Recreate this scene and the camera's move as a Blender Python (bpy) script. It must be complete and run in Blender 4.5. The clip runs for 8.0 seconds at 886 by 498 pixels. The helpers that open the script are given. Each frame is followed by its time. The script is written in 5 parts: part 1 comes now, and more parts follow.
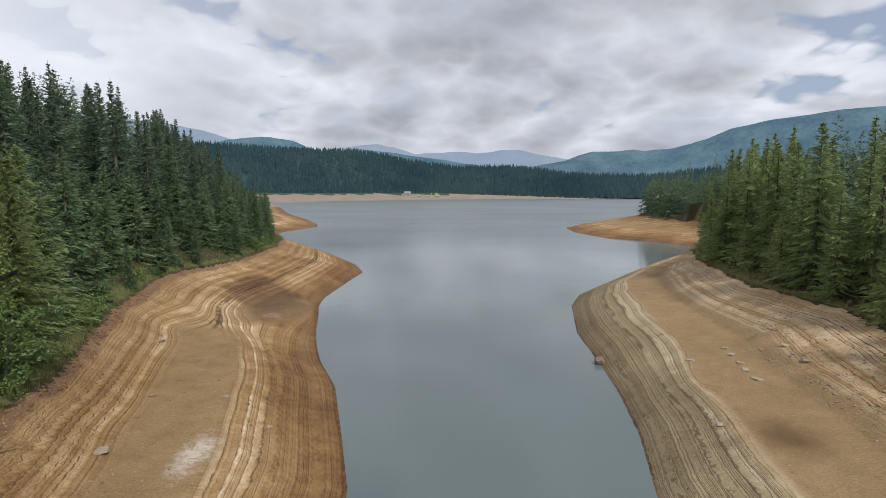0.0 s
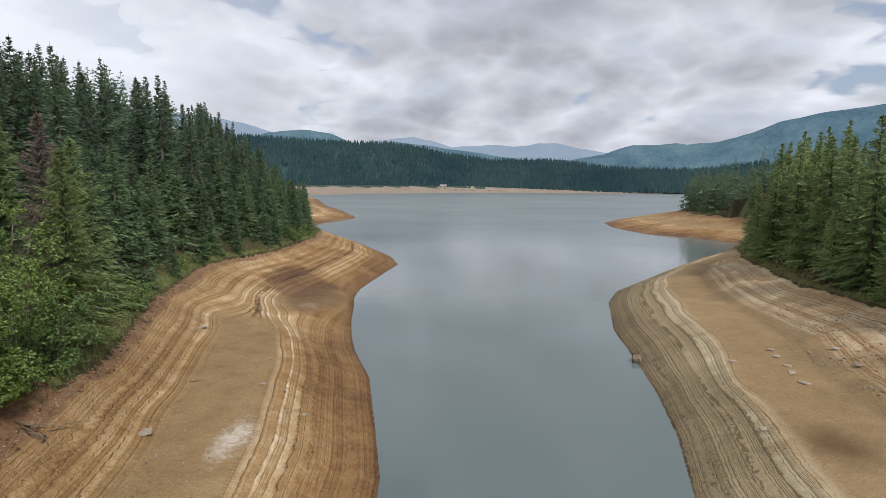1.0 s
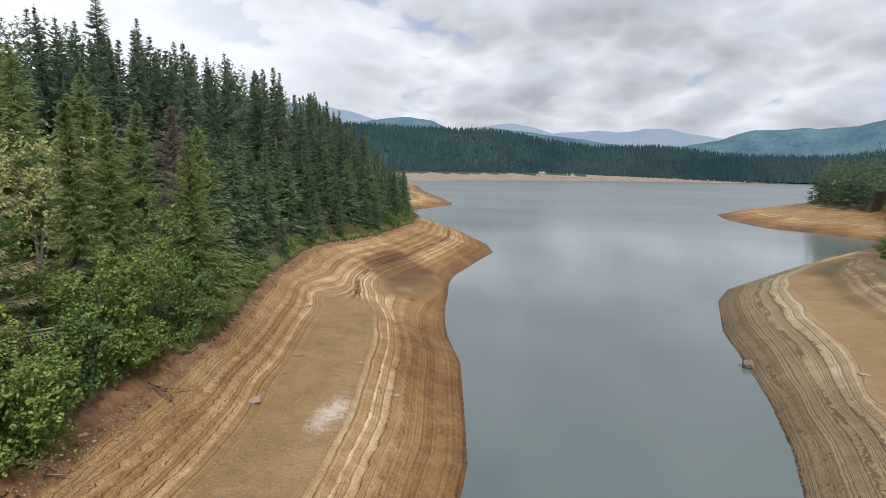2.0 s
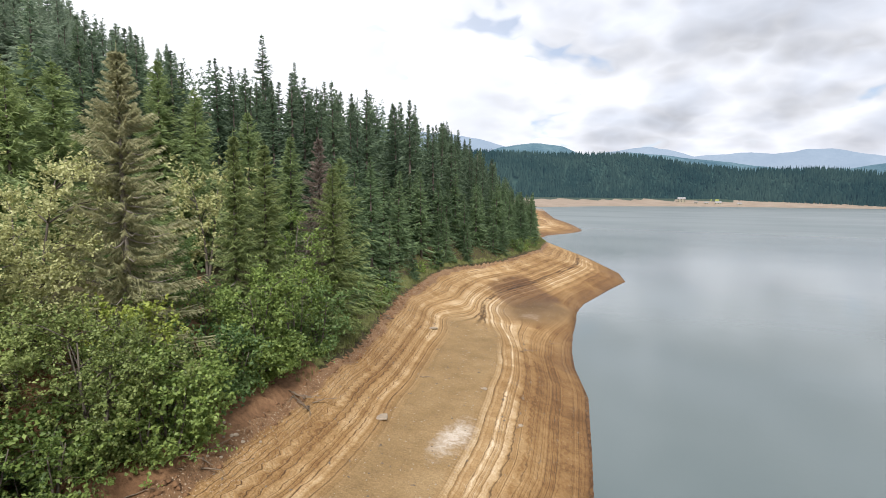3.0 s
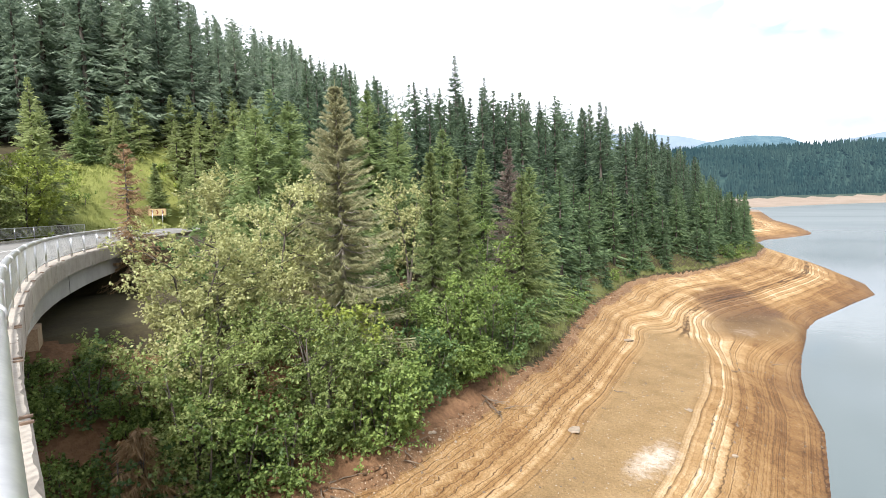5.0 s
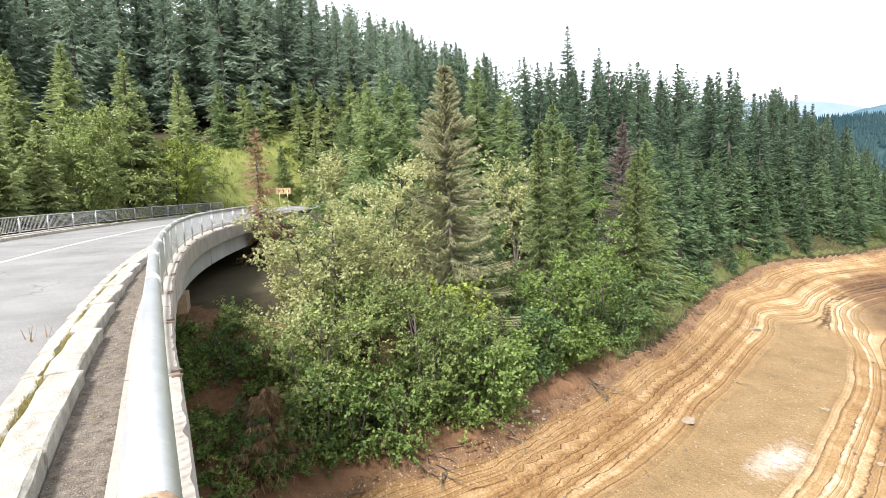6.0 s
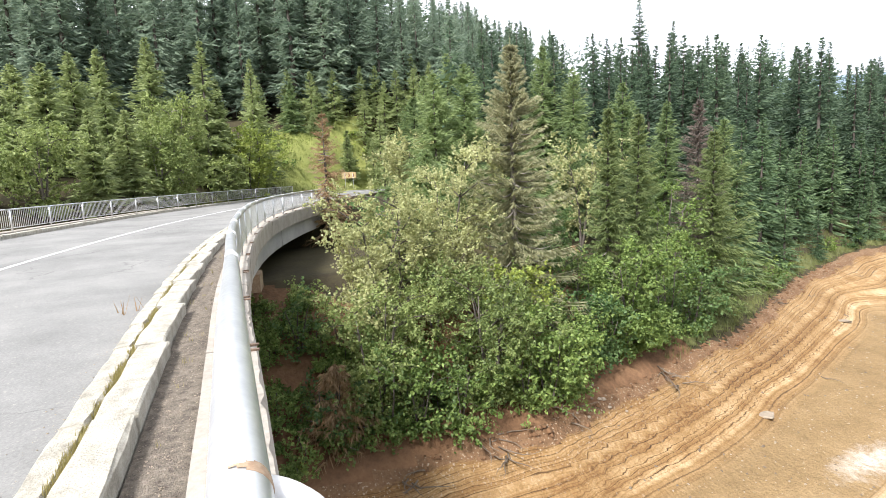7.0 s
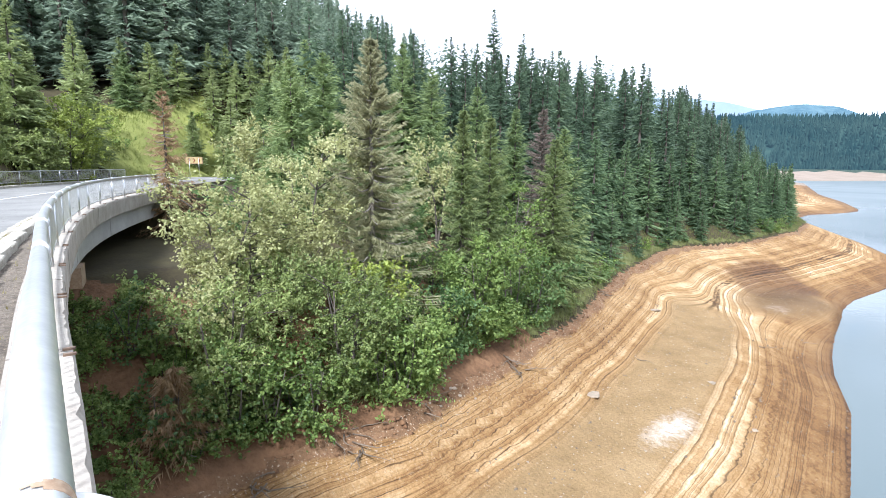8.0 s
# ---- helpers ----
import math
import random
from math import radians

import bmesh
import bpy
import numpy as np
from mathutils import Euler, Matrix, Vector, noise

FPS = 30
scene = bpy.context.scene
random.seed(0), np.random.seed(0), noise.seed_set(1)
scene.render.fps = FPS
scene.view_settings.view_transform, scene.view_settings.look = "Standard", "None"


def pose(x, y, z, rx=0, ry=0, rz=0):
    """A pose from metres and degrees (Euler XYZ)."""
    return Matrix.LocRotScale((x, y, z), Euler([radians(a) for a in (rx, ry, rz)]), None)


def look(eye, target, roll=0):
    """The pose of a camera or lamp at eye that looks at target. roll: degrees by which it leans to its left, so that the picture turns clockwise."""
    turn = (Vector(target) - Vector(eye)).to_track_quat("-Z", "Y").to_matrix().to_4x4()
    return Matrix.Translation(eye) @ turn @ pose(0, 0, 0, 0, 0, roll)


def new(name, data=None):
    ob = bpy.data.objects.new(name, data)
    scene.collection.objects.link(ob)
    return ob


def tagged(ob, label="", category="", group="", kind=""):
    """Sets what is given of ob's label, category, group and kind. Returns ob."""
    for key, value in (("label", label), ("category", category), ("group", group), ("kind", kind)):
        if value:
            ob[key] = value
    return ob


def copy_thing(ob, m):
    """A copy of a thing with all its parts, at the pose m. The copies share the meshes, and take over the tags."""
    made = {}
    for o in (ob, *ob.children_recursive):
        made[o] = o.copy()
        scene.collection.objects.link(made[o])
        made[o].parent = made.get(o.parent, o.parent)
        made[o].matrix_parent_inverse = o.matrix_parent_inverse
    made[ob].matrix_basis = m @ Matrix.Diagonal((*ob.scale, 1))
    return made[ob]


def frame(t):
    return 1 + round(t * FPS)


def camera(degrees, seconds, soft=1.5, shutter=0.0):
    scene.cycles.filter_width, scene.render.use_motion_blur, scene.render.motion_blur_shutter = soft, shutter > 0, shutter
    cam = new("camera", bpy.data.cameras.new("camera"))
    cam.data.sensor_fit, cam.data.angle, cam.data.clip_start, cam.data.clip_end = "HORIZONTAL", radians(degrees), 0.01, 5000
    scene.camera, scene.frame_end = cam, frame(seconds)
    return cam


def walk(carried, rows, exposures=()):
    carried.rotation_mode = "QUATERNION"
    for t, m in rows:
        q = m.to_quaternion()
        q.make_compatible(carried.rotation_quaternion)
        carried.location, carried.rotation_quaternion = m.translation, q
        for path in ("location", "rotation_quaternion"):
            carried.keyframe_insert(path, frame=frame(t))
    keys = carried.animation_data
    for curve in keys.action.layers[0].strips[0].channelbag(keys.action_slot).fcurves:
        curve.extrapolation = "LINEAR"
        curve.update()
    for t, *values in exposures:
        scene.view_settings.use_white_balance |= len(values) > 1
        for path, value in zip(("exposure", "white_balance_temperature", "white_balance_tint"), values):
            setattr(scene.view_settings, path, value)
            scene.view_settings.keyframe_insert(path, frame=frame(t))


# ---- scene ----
cam = camera(79.2, 8.0, soft=0.6)
PATH = [
    (0, (0.097, -0.440, 14.975), (0.057, 9.507, 13.946), -0.11),
    (0.5, (0.099, -0.375, 14.970), (-0.015, 9.570, 13.926), -0.07),
    (1, (0.071, -0.280, 14.956), (-0.619, 9.629, 13.802), 0.33),
    (1.2, (0.065, -0.235, 14.962), (-1.020, 9.643, 13.793), 0.46),
    (2.3, (0.141, -0.107, 15.070), (-2.789, 9.342, 13.610), 0.85),
    (2.5, (0.087, -0.085, 15.067), (-3.228, 9.255, 13.738), 0.94),
    (3, (0.042, 0.005, 15.023), (-4.611, 8.803, 14.059), 0.61),
    (3.5, (0.022, 0.071, 15.008), (-5.691, 8.232, 14.133), -0.02),
    (4, (-0.007, 0.070, 15.023), (-6.216, 7.864, 14.181), -0.08),
    (4.5, (-0.061, 0.088, 15.031), (-6.728, 7.496, 14.216), -0.52),
    (4.7, (-0.061, 0.074, 15.028), (-7.014, 7.218, 14.242), -1.05),
    (5.8, (0.087, 0.042, 15.056), (-8.306, 5.377, 14.001), -1.99),
    (6, (0.067, 0.068, 15.059), (-8.502, 5.098, 13.922), -1.96),
    (6.5, (-0.054, 0.058, 15.010), (-9.028, 4.282, 13.742), -2.41),
    (7, (-0.071, 0.041, 15.004), (-9.139, 4.020, 13.614), -2.40),
    (7.5, (-0.029, 0.078, 15.009), (-8.781, 4.686, 13.540), -1.41),
    (8, (-0.004, 0.073, 15.022), (-7.697, 6.276, 13.490), 0.70),
]
walk(cam, [(t, look(eye, target, roll)) for t, eye, target, roll in PATH],
     exposures=[(0.0, -0.05, 6150, 12), (1.0, 0.0, 6150, 12), (2.4, 0.28, 6200, 12), (3.5, 0.76, 6300, 12), (4.6, 1.02, 6200, 12), (6.0, 1.28, 6100, 12), (7.0, 1.25, 6050, 12), (8.0, 1.30, 5500, 12)])

# ---------------------------------------------------------------- sky and sun
SUN_ELEVATION, SUN_AZIMUTH = radians(48), radians(144)   # azimuth from +y, clockwise


def node(tree, kind, x=0, y=0, **values):
    n = tree.nodes.new(kind)
    n.location = (x, y)
    for key, value in values.items():
        n.inputs[key.replace("_", " ")].default_value = value
    return n


def ramp(tree, stops, mode="LINEAR"):
    n = tree.nodes.new("ShaderNodeValToRGB")
    n.color_ramp.interpolation = mode
    while len(n.color_ramp.elements) < len(stops):
        n.color_ramp.elements.new(0.5)
    for e, (p, c) in zip(n.color_ramp.elements, stops):
        e.position = p
        e.color = (*c, 1) if isinstance(c, tuple) else (c, c, c, 1)
    return n


def maths(tree, op, a, b=None, c=None):
    n = tree.nodes.new("ShaderNodeMath")
    n.operation = op
    for i, v in enumerate((a, b, c)):
        if v is None:
            continue
        if isinstance(v, (int, float)):
            n.inputs[i].default_value = v
        else:
            tree.links.new(v, n.inputs[i])
    return n.outputs[0]


def mixed(tree, fac, a, b, blend="MIX"):
    n = tree.nodes.new("ShaderNodeMix")
    n.data_type, n.blend_type = "RGBA", blend
    for socket, v in ((n.inputs[0], fac), (n.inputs[6], a), (n.inputs[7], b)):
        if isinstance(v, (int, float)):
            socket.default_value = v
        elif isinstance(v, tuple):
            socket.default_value = (*v, 1)
        else:
            tree.links.new(v, socket)
    return n.outputs[2]


def noise_tex(tree, vector, scale, detail=4.0, rough=0.55, distort=0.0):
    n = node(tree, "ShaderNodeTexNoise", Scale=scale, Detail=detail, Roughness=rough, Distortion=distort)
    if vector is not None:
        tree.links.new(vector, n.inputs["Vector"])
    return n.outputs["Fac"]


def make_world():
    world = bpy.data.worlds.new("cloudy_sky")
    scene.world = world
    world.use_nodes = True
    t = world.node_tree
    t.nodes.clear()
    out = t.nodes.new("ShaderNodeOutputWorld")
    back = t.nodes.new("ShaderNodeBackground")
    sky = t.nodes.new("ShaderNodeTexSky")
    sky.sky_type, sky.sun_disc = "NISHITA", False
    sky.sun_elevation, sky.sun_rotation = SUN_ELEVATION, SUN_AZIMUTH
    sky.altitude, sky.dust_density = 1000, 2.0
    coord = t.nodes.new("ShaderNodeTexCoord")
    sep = t.nodes.new("ShaderNodeSeparateXYZ")
    t.links.new(coord.outputs["Generated"], sep.inputs[0])
    # the clouds lie on a level sheet that closes up towards the horizon
    com = t.nodes.new("ShaderNodeCombineXYZ")
    depth = maths(t, "ADD", maths(t, "MAXIMUM", sep.outputs[2], 0.0), 0.34)
    for axis in (0, 1):
        t.links.new(maths(t, "DIVIDE", sep.outputs[axis], depth), com.inputs[axis])
    flat = com.outputs[0]
    shift = t.nodes.new("ShaderNodeVectorMath")
    shift.operation = "ADD"
    shift.inputs[1].default_value = (0.04, -0.16, 0.0)
    t.links.new(flat, shift.inputs[0])

    def billows(vector):
        """Rounded heaps on heaps, as in fair-weather clouds."""
        total = maths(t, "MULTIPLY", noise_tex(t, vector, 1.0, 7, 0.5, 0.2), 0.62)
        for scale, share in ((1.5, 0.50), (3.6, 0.22), (8.0, 0.10)):
            heap = maths(t, "ABSOLUTE", maths(t, "MULTIPLY_ADD", noise_tex(t, vector, scale, 2, 0.4), 2.0, -1.0))
            total = maths(t, "MULTIPLY_ADD", heap, share, total)
        return total

    body = billows(flat)
    lee = billows(shift.outputs[0])
    broad = noise_tex(t, flat, 0.6, 3, 0.5)
    thick = maths(t, "MULTIPLY_ADD", maths(t, "SUBTRACT", broad, 0.5), 0.5, body)
    density = ramp(t, [(0.27, 0.0), (0.31, 0.85), (0.36, 1.0)])
    t.links.new(thick, density.inputs[0])
    # thin edges of the clouds glow, thick bodies are grey; sides that face the light are brighter
    tone = ramp(t, [(0.30, (0.80, 0.805, 0.82)), (0.37, (0.66, 0.67, 0.69)), (0.43, (0.52, 0.535, 0.565)), (0.50, (0.43, 0.45, 0.485)), (0.60, (0.37, 0.39, 0.425))])
    t.links.new(thick, tone.inputs[0])
    lit = maths(t, "MAXIMUM", maths(t, "MULTIPLY_ADD", maths(t, "SUBTRACT", body, lee), 2.6, 1.0), 0.7)
    heaps = mixed(t, 1.0, tone.outputs[0], lit, "MULTIPLY")
    # thin bright veil of cloud towards the sun's side of the sky
    west = maths(t, "MULTIPLY_ADD", sep.outputs[0], -0.85, maths(t, "MULTIPLY", sep.outputs[1], 0.1))
    veil = ramp(t, [(0.22, 0.0), (0.75, 1.0)], "EASE")
    t.links.new(west, veil.inputs[0])
    clouds = mixed(t, veil.outputs[0], heaps, (0.93, 0.94, 0.96))
    haze = ramp(t, [(0.0, 1.0), (0.14, 0.0)], "EASE")
    t.links.new(sep.outputs[2], haze.inputs[0])
    clouds = mixed(t, maths(t, "MULTIPLY", haze.outputs[0], 0.6), clouds, (0.72, 0.72, 0.76))
    blue = mixed(t, 0.4, mixed(t, 1.0, sky.outputs[0], (0.085, 0.085, 0.085), "MULTIPLY"), (0.66, 0.7, 0.75))
    solid = maths(t, "MAXIMUM", density.outputs[0], maths(t, "MAXIMUM", veil.outputs[0], haze.outputs[0]))
    t.links.new(mixed(t, solid, blue, clouds), back.inputs[0])
    back.inputs[1].default_value = 1.0
    t.links.new(back.outputs[0], out.inputs[0])


make_world()
sun = new("sun", bpy.data.lights.new("sun", "SUN"))
sun.data.energy, sun.data.angle, sun.data.color = 3.7, radians(12), (1.0, 0.95, 0.88)
sun_dir = Vector((math.sin(SUN_AZIMUTH) * math.cos(SUN_ELEVATION), math.cos(SUN_AZIMUTH) * math.cos(SUN_ELEVATION), math.sin(SUN_ELEVATION)))
sun.matrix_world = look(sun_dir * 200, (0, 0, 0))


# ---------------------------------------------------------------- materials
def material(name, rough=0.8, metal=0.0, spec=0.3):
    m = bpy.data.materials.new(name)
    m.use_nodes = True
    t = m.node_tree
    b = t.nodes["Principled BSDF"]
    b.inputs["Roughness"].default_value = rough
    b.inputs["Metallic"].default_value = metal
    b.inputs["Specular IOR Level"].default_value = spec
    return m, t, b


def where(t, space="Object"):
    if space == "World":
        return t.nodes.new("ShaderNodeNewGeometry").outputs["Position"]
    return t.nodes.new("ShaderNodeTexCoord").outputs[space]


def bumped(t, b, height, strength, distance):
    n = node(t, "ShaderNodeBump", Strength=strength, Distance=distance)
    t.links.new(height, n.inputs["Height"])
    t.links.new(n.outputs[0], b.inputs["Normal"])


def speckled(name, low, high, scale, fine, rough=0.8, bump=0.3, dist=0.01, metal=0.0, spec=0.3, space="World"):
    """A surface with stains at one scale and grain at another."""
    m, t, b = material(name, rough, metal, spec)
    at = where(t, space)
    stain = noise_tex(t, at, scale, 5, 0.6)
    grain = noise_tex(t, at, fine, 3, 0.6)
    r = ramp(t, [(0.3, low), (0.7, high)])
    t.links.new(maths(t, "ADD", maths(t, "MULTIPLY", stain, 0.65), maths(t, "MULTIPLY", grain, 0.35)), r.inputs[0])
    t.links.new(r.outputs[0], b.inputs["Base Color"])
    bumped(t, b, grain, bump, dist)
    return m


def foliage(name, dark, mid, light, through_light=0.25, patch=0.0):
    """Leaves: each tree and each twig differs a little; some light passes through."""
    m = bpy.data.materials.new(name)
    m.use_nodes = True
    t = m.node_tree
    t.nodes.clear()
    out = t.nodes.new("ShaderNodeOutputMaterial")
    info, geo = t.nodes.new("ShaderNodeObjectInfo"), t.nodes.new("ShaderNodeNewGeometry")
    v = maths(t, "ADD", maths(t, "MULTIPLY", info.outputs["Random"], 0.32), maths(t, "MULTIPLY", geo.outputs["Random Per Island"], 0.55))
    v = maths(t, "ADD", v, maths(t, "MULTIPLY", noise_tex(t, geo.outputs["Position"], 0.45, 3), 0.25 + patch))
    r = ramp(t, [(0.12, dark), (0.5, mid), (0.95, light)])
    t.links.new(v, r.inputs[0])
    d, s, g = t.nodes.new("ShaderNodeBsdfDiffuse"), t.nodes.new("ShaderNodeBsdfTranslucent"), t.nodes.new("ShaderNodeBsdfGlossy")
    g.inputs["Roughness"].default_value = 0.55
    g.inputs["Color"].default_value = (0.6, 0.65, 0.6, 1)
    t.links.new(r.outputs[0], d.inputs[0])
    t.links.new(r.outputs[0], s.inputs[0])
    a, c = t.nodes.new("ShaderNodeMixShader"), t.nodes.new("ShaderNodeMixShader")
    a.inputs[0].default_value, c.inputs[0].default_value = through_light, 0.035
    t.links.new(d.outputs[0], a.inputs[1]), t.links.new(s.outputs[0], a.inputs[2])
    t.links.new(a.outputs[0], c.inputs[1]), t.links.new(g.outputs[0], c.inputs[2])
    t.links.new(c.outputs[0], out.inputs[0])
    return m


def beach_material():
    m, t, b = material("dried_mud_and_sand", 0.85, 0, 0.25)
    at = where(t, "World")
    kind = t.nodes.new("ShaderNodeAttribute")
    kind.attribute_name = "flatness"
    clay = t.nodes.new("ShaderNodeAttribute")
    clay.attribute_name = "clay"
    stair = t.nodes.new("ShaderNodeAttribute")
    stair.attribute_name = "stair"
    k = maths(t, "ADD", stair.outputs["Fac"], maths(t, "MULTIPLY", maths(t, "SUBTRACT", noise_tex(t, at, 0.8, 3), 0.5), 0.16))
    k = maths(t, "ADD", k, maths(t, "MULTIPLY", maths(t, "SUBTRACT", noise_tex(t, at, 3.6, 4, 0.6), 0.5), 0.08))
    # old shorelines: sand treads of varied tone, a ragged dark line of roots and grit at each riser
    phase = maths(t, "FRACT", k)
    riser = ramp(t, [(0.0, 0.3), (0.03, 0.0), (0.87, 0.0), (0.91, 0.9), (0.96, 1.0), (1.0, 0.4)])
    t.links.new(phase, riser.inputs[0])
    tread = ramp(t, [(0.0, 0.35), (0.35, 0.5), (0.70, 0.75), (0.85, 0.3), (1.0, 0.2)])
    t.links.new(phase, tread.inputs[0])
    cell = t.nodes.new("ShaderNodeTexWhiteNoise")
    cell.noise_dimensions = "1D"
    t.links.new(maths(t, "FLOOR", k), cell.inputs["W"])
    patch = noise_tex(t, at, 0.13, 5, 0.6)
    broad = noise_tex(t, at, 0.05, 3, 0.5)
    faint = ramp(t, [(0.36, 0.35), (0.64, 1.1)])
    t.links.new(noise_tex(t, at, 0.3, 4, 0.6), faint.inputs[0])
    bands = maths(t, "ADD", maths(t, "MULTIPLY", tread.outputs[0], 0.26), maths(t, "MULTIPLY", cell.outputs[0], 0.12))
    hue = t.nodes.new("ShaderNodeSeparateXYZ")
    t.links.new(at, hue.inputs[0])
    level = maths(t, "DIVIDE", hue.outputs[2], 5.5)
    stripy = ramp(t, [(0.0, 0.45), (0.28, 0.6), (0.38, 1.0), (0.52, 1.0), (0.62, 0.75), (1.0, 0.6)])
    t.links.new(level, stripy.inputs[0])
    tone = maths(t, "MULTIPLY_ADD", maths(t, "SUBTRACT", bands, 0.19), maths(t, "MULTIPLY", faint.outputs[0], stripy.outputs[0]), 0.185)
    tone = maths(t, "MULTIPLY_ADD", maths(t, "SUBTRACT", noise_tex(t, at, 0.9, 5, 0.65), 0.5), 0.3, tone)
    tone = maths(t, "ADD", tone, maths(t, "MULTIPLY", patch, 0.46))
    lift = ramp(t, [(0.0, 0.02), (0.12, 0.0), (0.26, 0.03), (0.34, 0.06), (0.40, 0.13), (0.47, 0.14), (0.53, 0.03), (0.6, 0.12), (0.70, 0.05), (0.85, 0.1), (1.0, 0.04)])
    t.links.new(maths(t, "DIVIDE", hue.outputs[2], 5.5), lift.inputs[0])
    kept = ramp(t, [(0.38, 0.3), (0.56, 1.0)])
    t.links.new(noise_tex(t, at, 0.24, 4, 0.6), kept.inputs[0])
    tone = maths(t, "MULTIPLY_ADD", lift.outputs[0], maths(t, "MULTIPLY_ADD", kept.outputs[0], 0.9, 0.1), tone)
    tone = maths(t, "MULTIPLY_ADD", maths(t, "SUBTRACT", noise_tex(t, at, 4.5, 6, 0.7), 0.5), 0.26, tone)
    # some groups of treads are bleached
    drift = node(t, "ShaderNodeTexNoise", Scale=1.0, Detail=2.0, Roughness=0.6)
    drift.noise_dimensions = "1D"
    t.links.new(maths(t, "MULTIPLY", k, 0.62), drift.inputs["W"])
    pale = ramp(t, [(0.42, 0.0), (0.62, 1.0)], "EASE")
    t.links.new(drift.outputs["Fac"], pale.inputs[0])
    zone = ramp(t, [(0.0, 0.04), (0.30, 0.07), (0.37, 0.20), (0.50, 0.20), (0.56, 0.15), (0.78, 0.12), (0.95, 0.05)])
    t.links.new(level, zone.inputs[0])
    tone = maths(t, "MULTIPLY_ADD", maths(t, "MULTIPLY", pale.outputs[0], zone.outputs[0]), maths(t, "MULTIPLY_ADD", kept.outputs[0], 0.8, 0.2), tone)
    fine = maths(t, "FRACT", maths(t, "MULTIPLY_ADD", noise_tex(t, at, 2.5, 3), 0.8, maths(t, "MULTIPLY", k, 2.7)))
    tone = maths(t, "SUBTRACT", tone, maths(t, "MULTIPLY", maths(t, "GREATER_THAN", fine, 0.72), 0.07))
    tone = maths(t, "ADD", tone, maths(t, "MULTIPLY", maths(t, "SUBTRACT", broad, 0.5), 0.35))
    # dry, stony upper part of the opposite shore
    stony = maths(t, "MULTIPLY", maths(t, "MULTIPLY", maths(t, "GREATER_THAN", hue.outputs[0], 6.0), maths(t, "LESS_THAN", hue.outputs[1], 108.0)), maths(t, "SUBTRACT", 1.0, clay.outputs["Fac"]))
    tone = maths(t, "MULTIPLY_ADD", stony, 0.16, tone)
    col = ramp(t, [(0.28, (0.12, 0.058, 0.020)), (0.42, (0.235, 0.132, 0.050)), (0.56, (0.335, 0.212, 0.094)), (0.70, (0.48, 0.345, 0.195)), (0.86, (0.66, 0.54, 0.375))])
    t.links.new(tone, col.inputs[0])
    ragged = ramp(t, [(0.31, 0.0), (0.42, 1.0)])
    t.links.new(noise_tex(t, at, 1.1, 6, 0.75), ragged.inputs[0])
    crisp = ramp(t, [(0.0, 0.6), (0.28, 0.75), (0.38, 1.0), (1.0, 1.0)])
    t.links.new(level, crisp.inputs[0])
    worn = maths(t, "MULTIPLY", crisp.outputs[0], kept.outputs[0])
    lines = mixed(t, maths(t, "MULTIPLY", maths(t, "MULTIPLY", riser.outputs[0], ragged.outputs[0]), worn), col.outputs[0], (0.06, 0.03, 0.012))
    grain = noise_tex(t, at, 9.0, 6, 0.65)
    coarse = noise_tex(t, at, 0.8, 5, 0.6)
    mud = ramp(t, [(0.3, (0.145, 0.092, 0.040)), (0.52, (0.262, 0.174, 0.081)), (0.75, (0.38, 0.268, 0.14))])
    t.links.new(maths(t, "ADD", maths(t, "MULTIPLY_ADD", patch, 0.45, maths(t, "MULTIPLY", coarse, 0.3)), maths(t, "MULTIPLY", grain, 0.25)), mud.inputs[0])
    grey = ramp(t, [(0.32, (0.19, 0.15, 0.08)), (0.54, (0.33, 0.27, 0.16)), (0.76, (0.52, 0.45, 0.30))])
    t.links.new(tone, grey.inputs[0])
    edge = maths(t, "MULTIPLY", maths(t, "GREATER_THAN", fine, 0.74), 0.6)
    silt = mixed(t, maths(t, "MAXIMUM", edge, maths(t, "MULTIPLY", riser.outputs[0], 0.9)), grey.outputs[0], (0.07, 0.052, 0.028))
    lines = mixed(t, maths(t, "MULTIPLY", clay.outputs["Fac"], 0.85), lines, silt)
    dry = mixed(t, maths(t, "MULTIPLY", stony, 0.12), mud.outputs[0], (0.42, 0.315, 0.185))
    base = mixed(t, kind.outputs["Fac"], lines, dry)
    speck = ramp(t, [(0.66, 0.0), (0.72, 1.0)])
    t.links.new(noise_tex(t, at, 6.0, 2, 0.5), speck.inputs[0])
    base = mixed(t, maths(t, "MULTIPLY", speck.outputs[0], 0.25), base, (0.5, 0.42, 0.3))
    dirt = maths(t, "ADD", 0.55, maths(t, "MULTIPLY", maths(t, "ADD", grain, noise_tex(t, at, 24.0, 4, 0.7)), 0.45))
    base = mixed(t, 1.0, base, dirt, "MULTIPLY")
    # raw red-brown earth of the bank
    soil = t.nodes.new("ShaderNodeAttribute")
    soil.attribute_name = "soil"
    earth = ramp(t, [(0.3, (0.085, 0.046, 0.023)), (0.7, (0.27, 0.16, 0.088))])
    t.links.new(maths(t, "ADD", maths(t, "MULTIPLY", coarse, 0.5), maths(t, "MULTIPLY", grain, 0.5)), earth.inputs[0])
    raw = ramp(t, [(0.45, 0.0), (0.62, 1.0)])
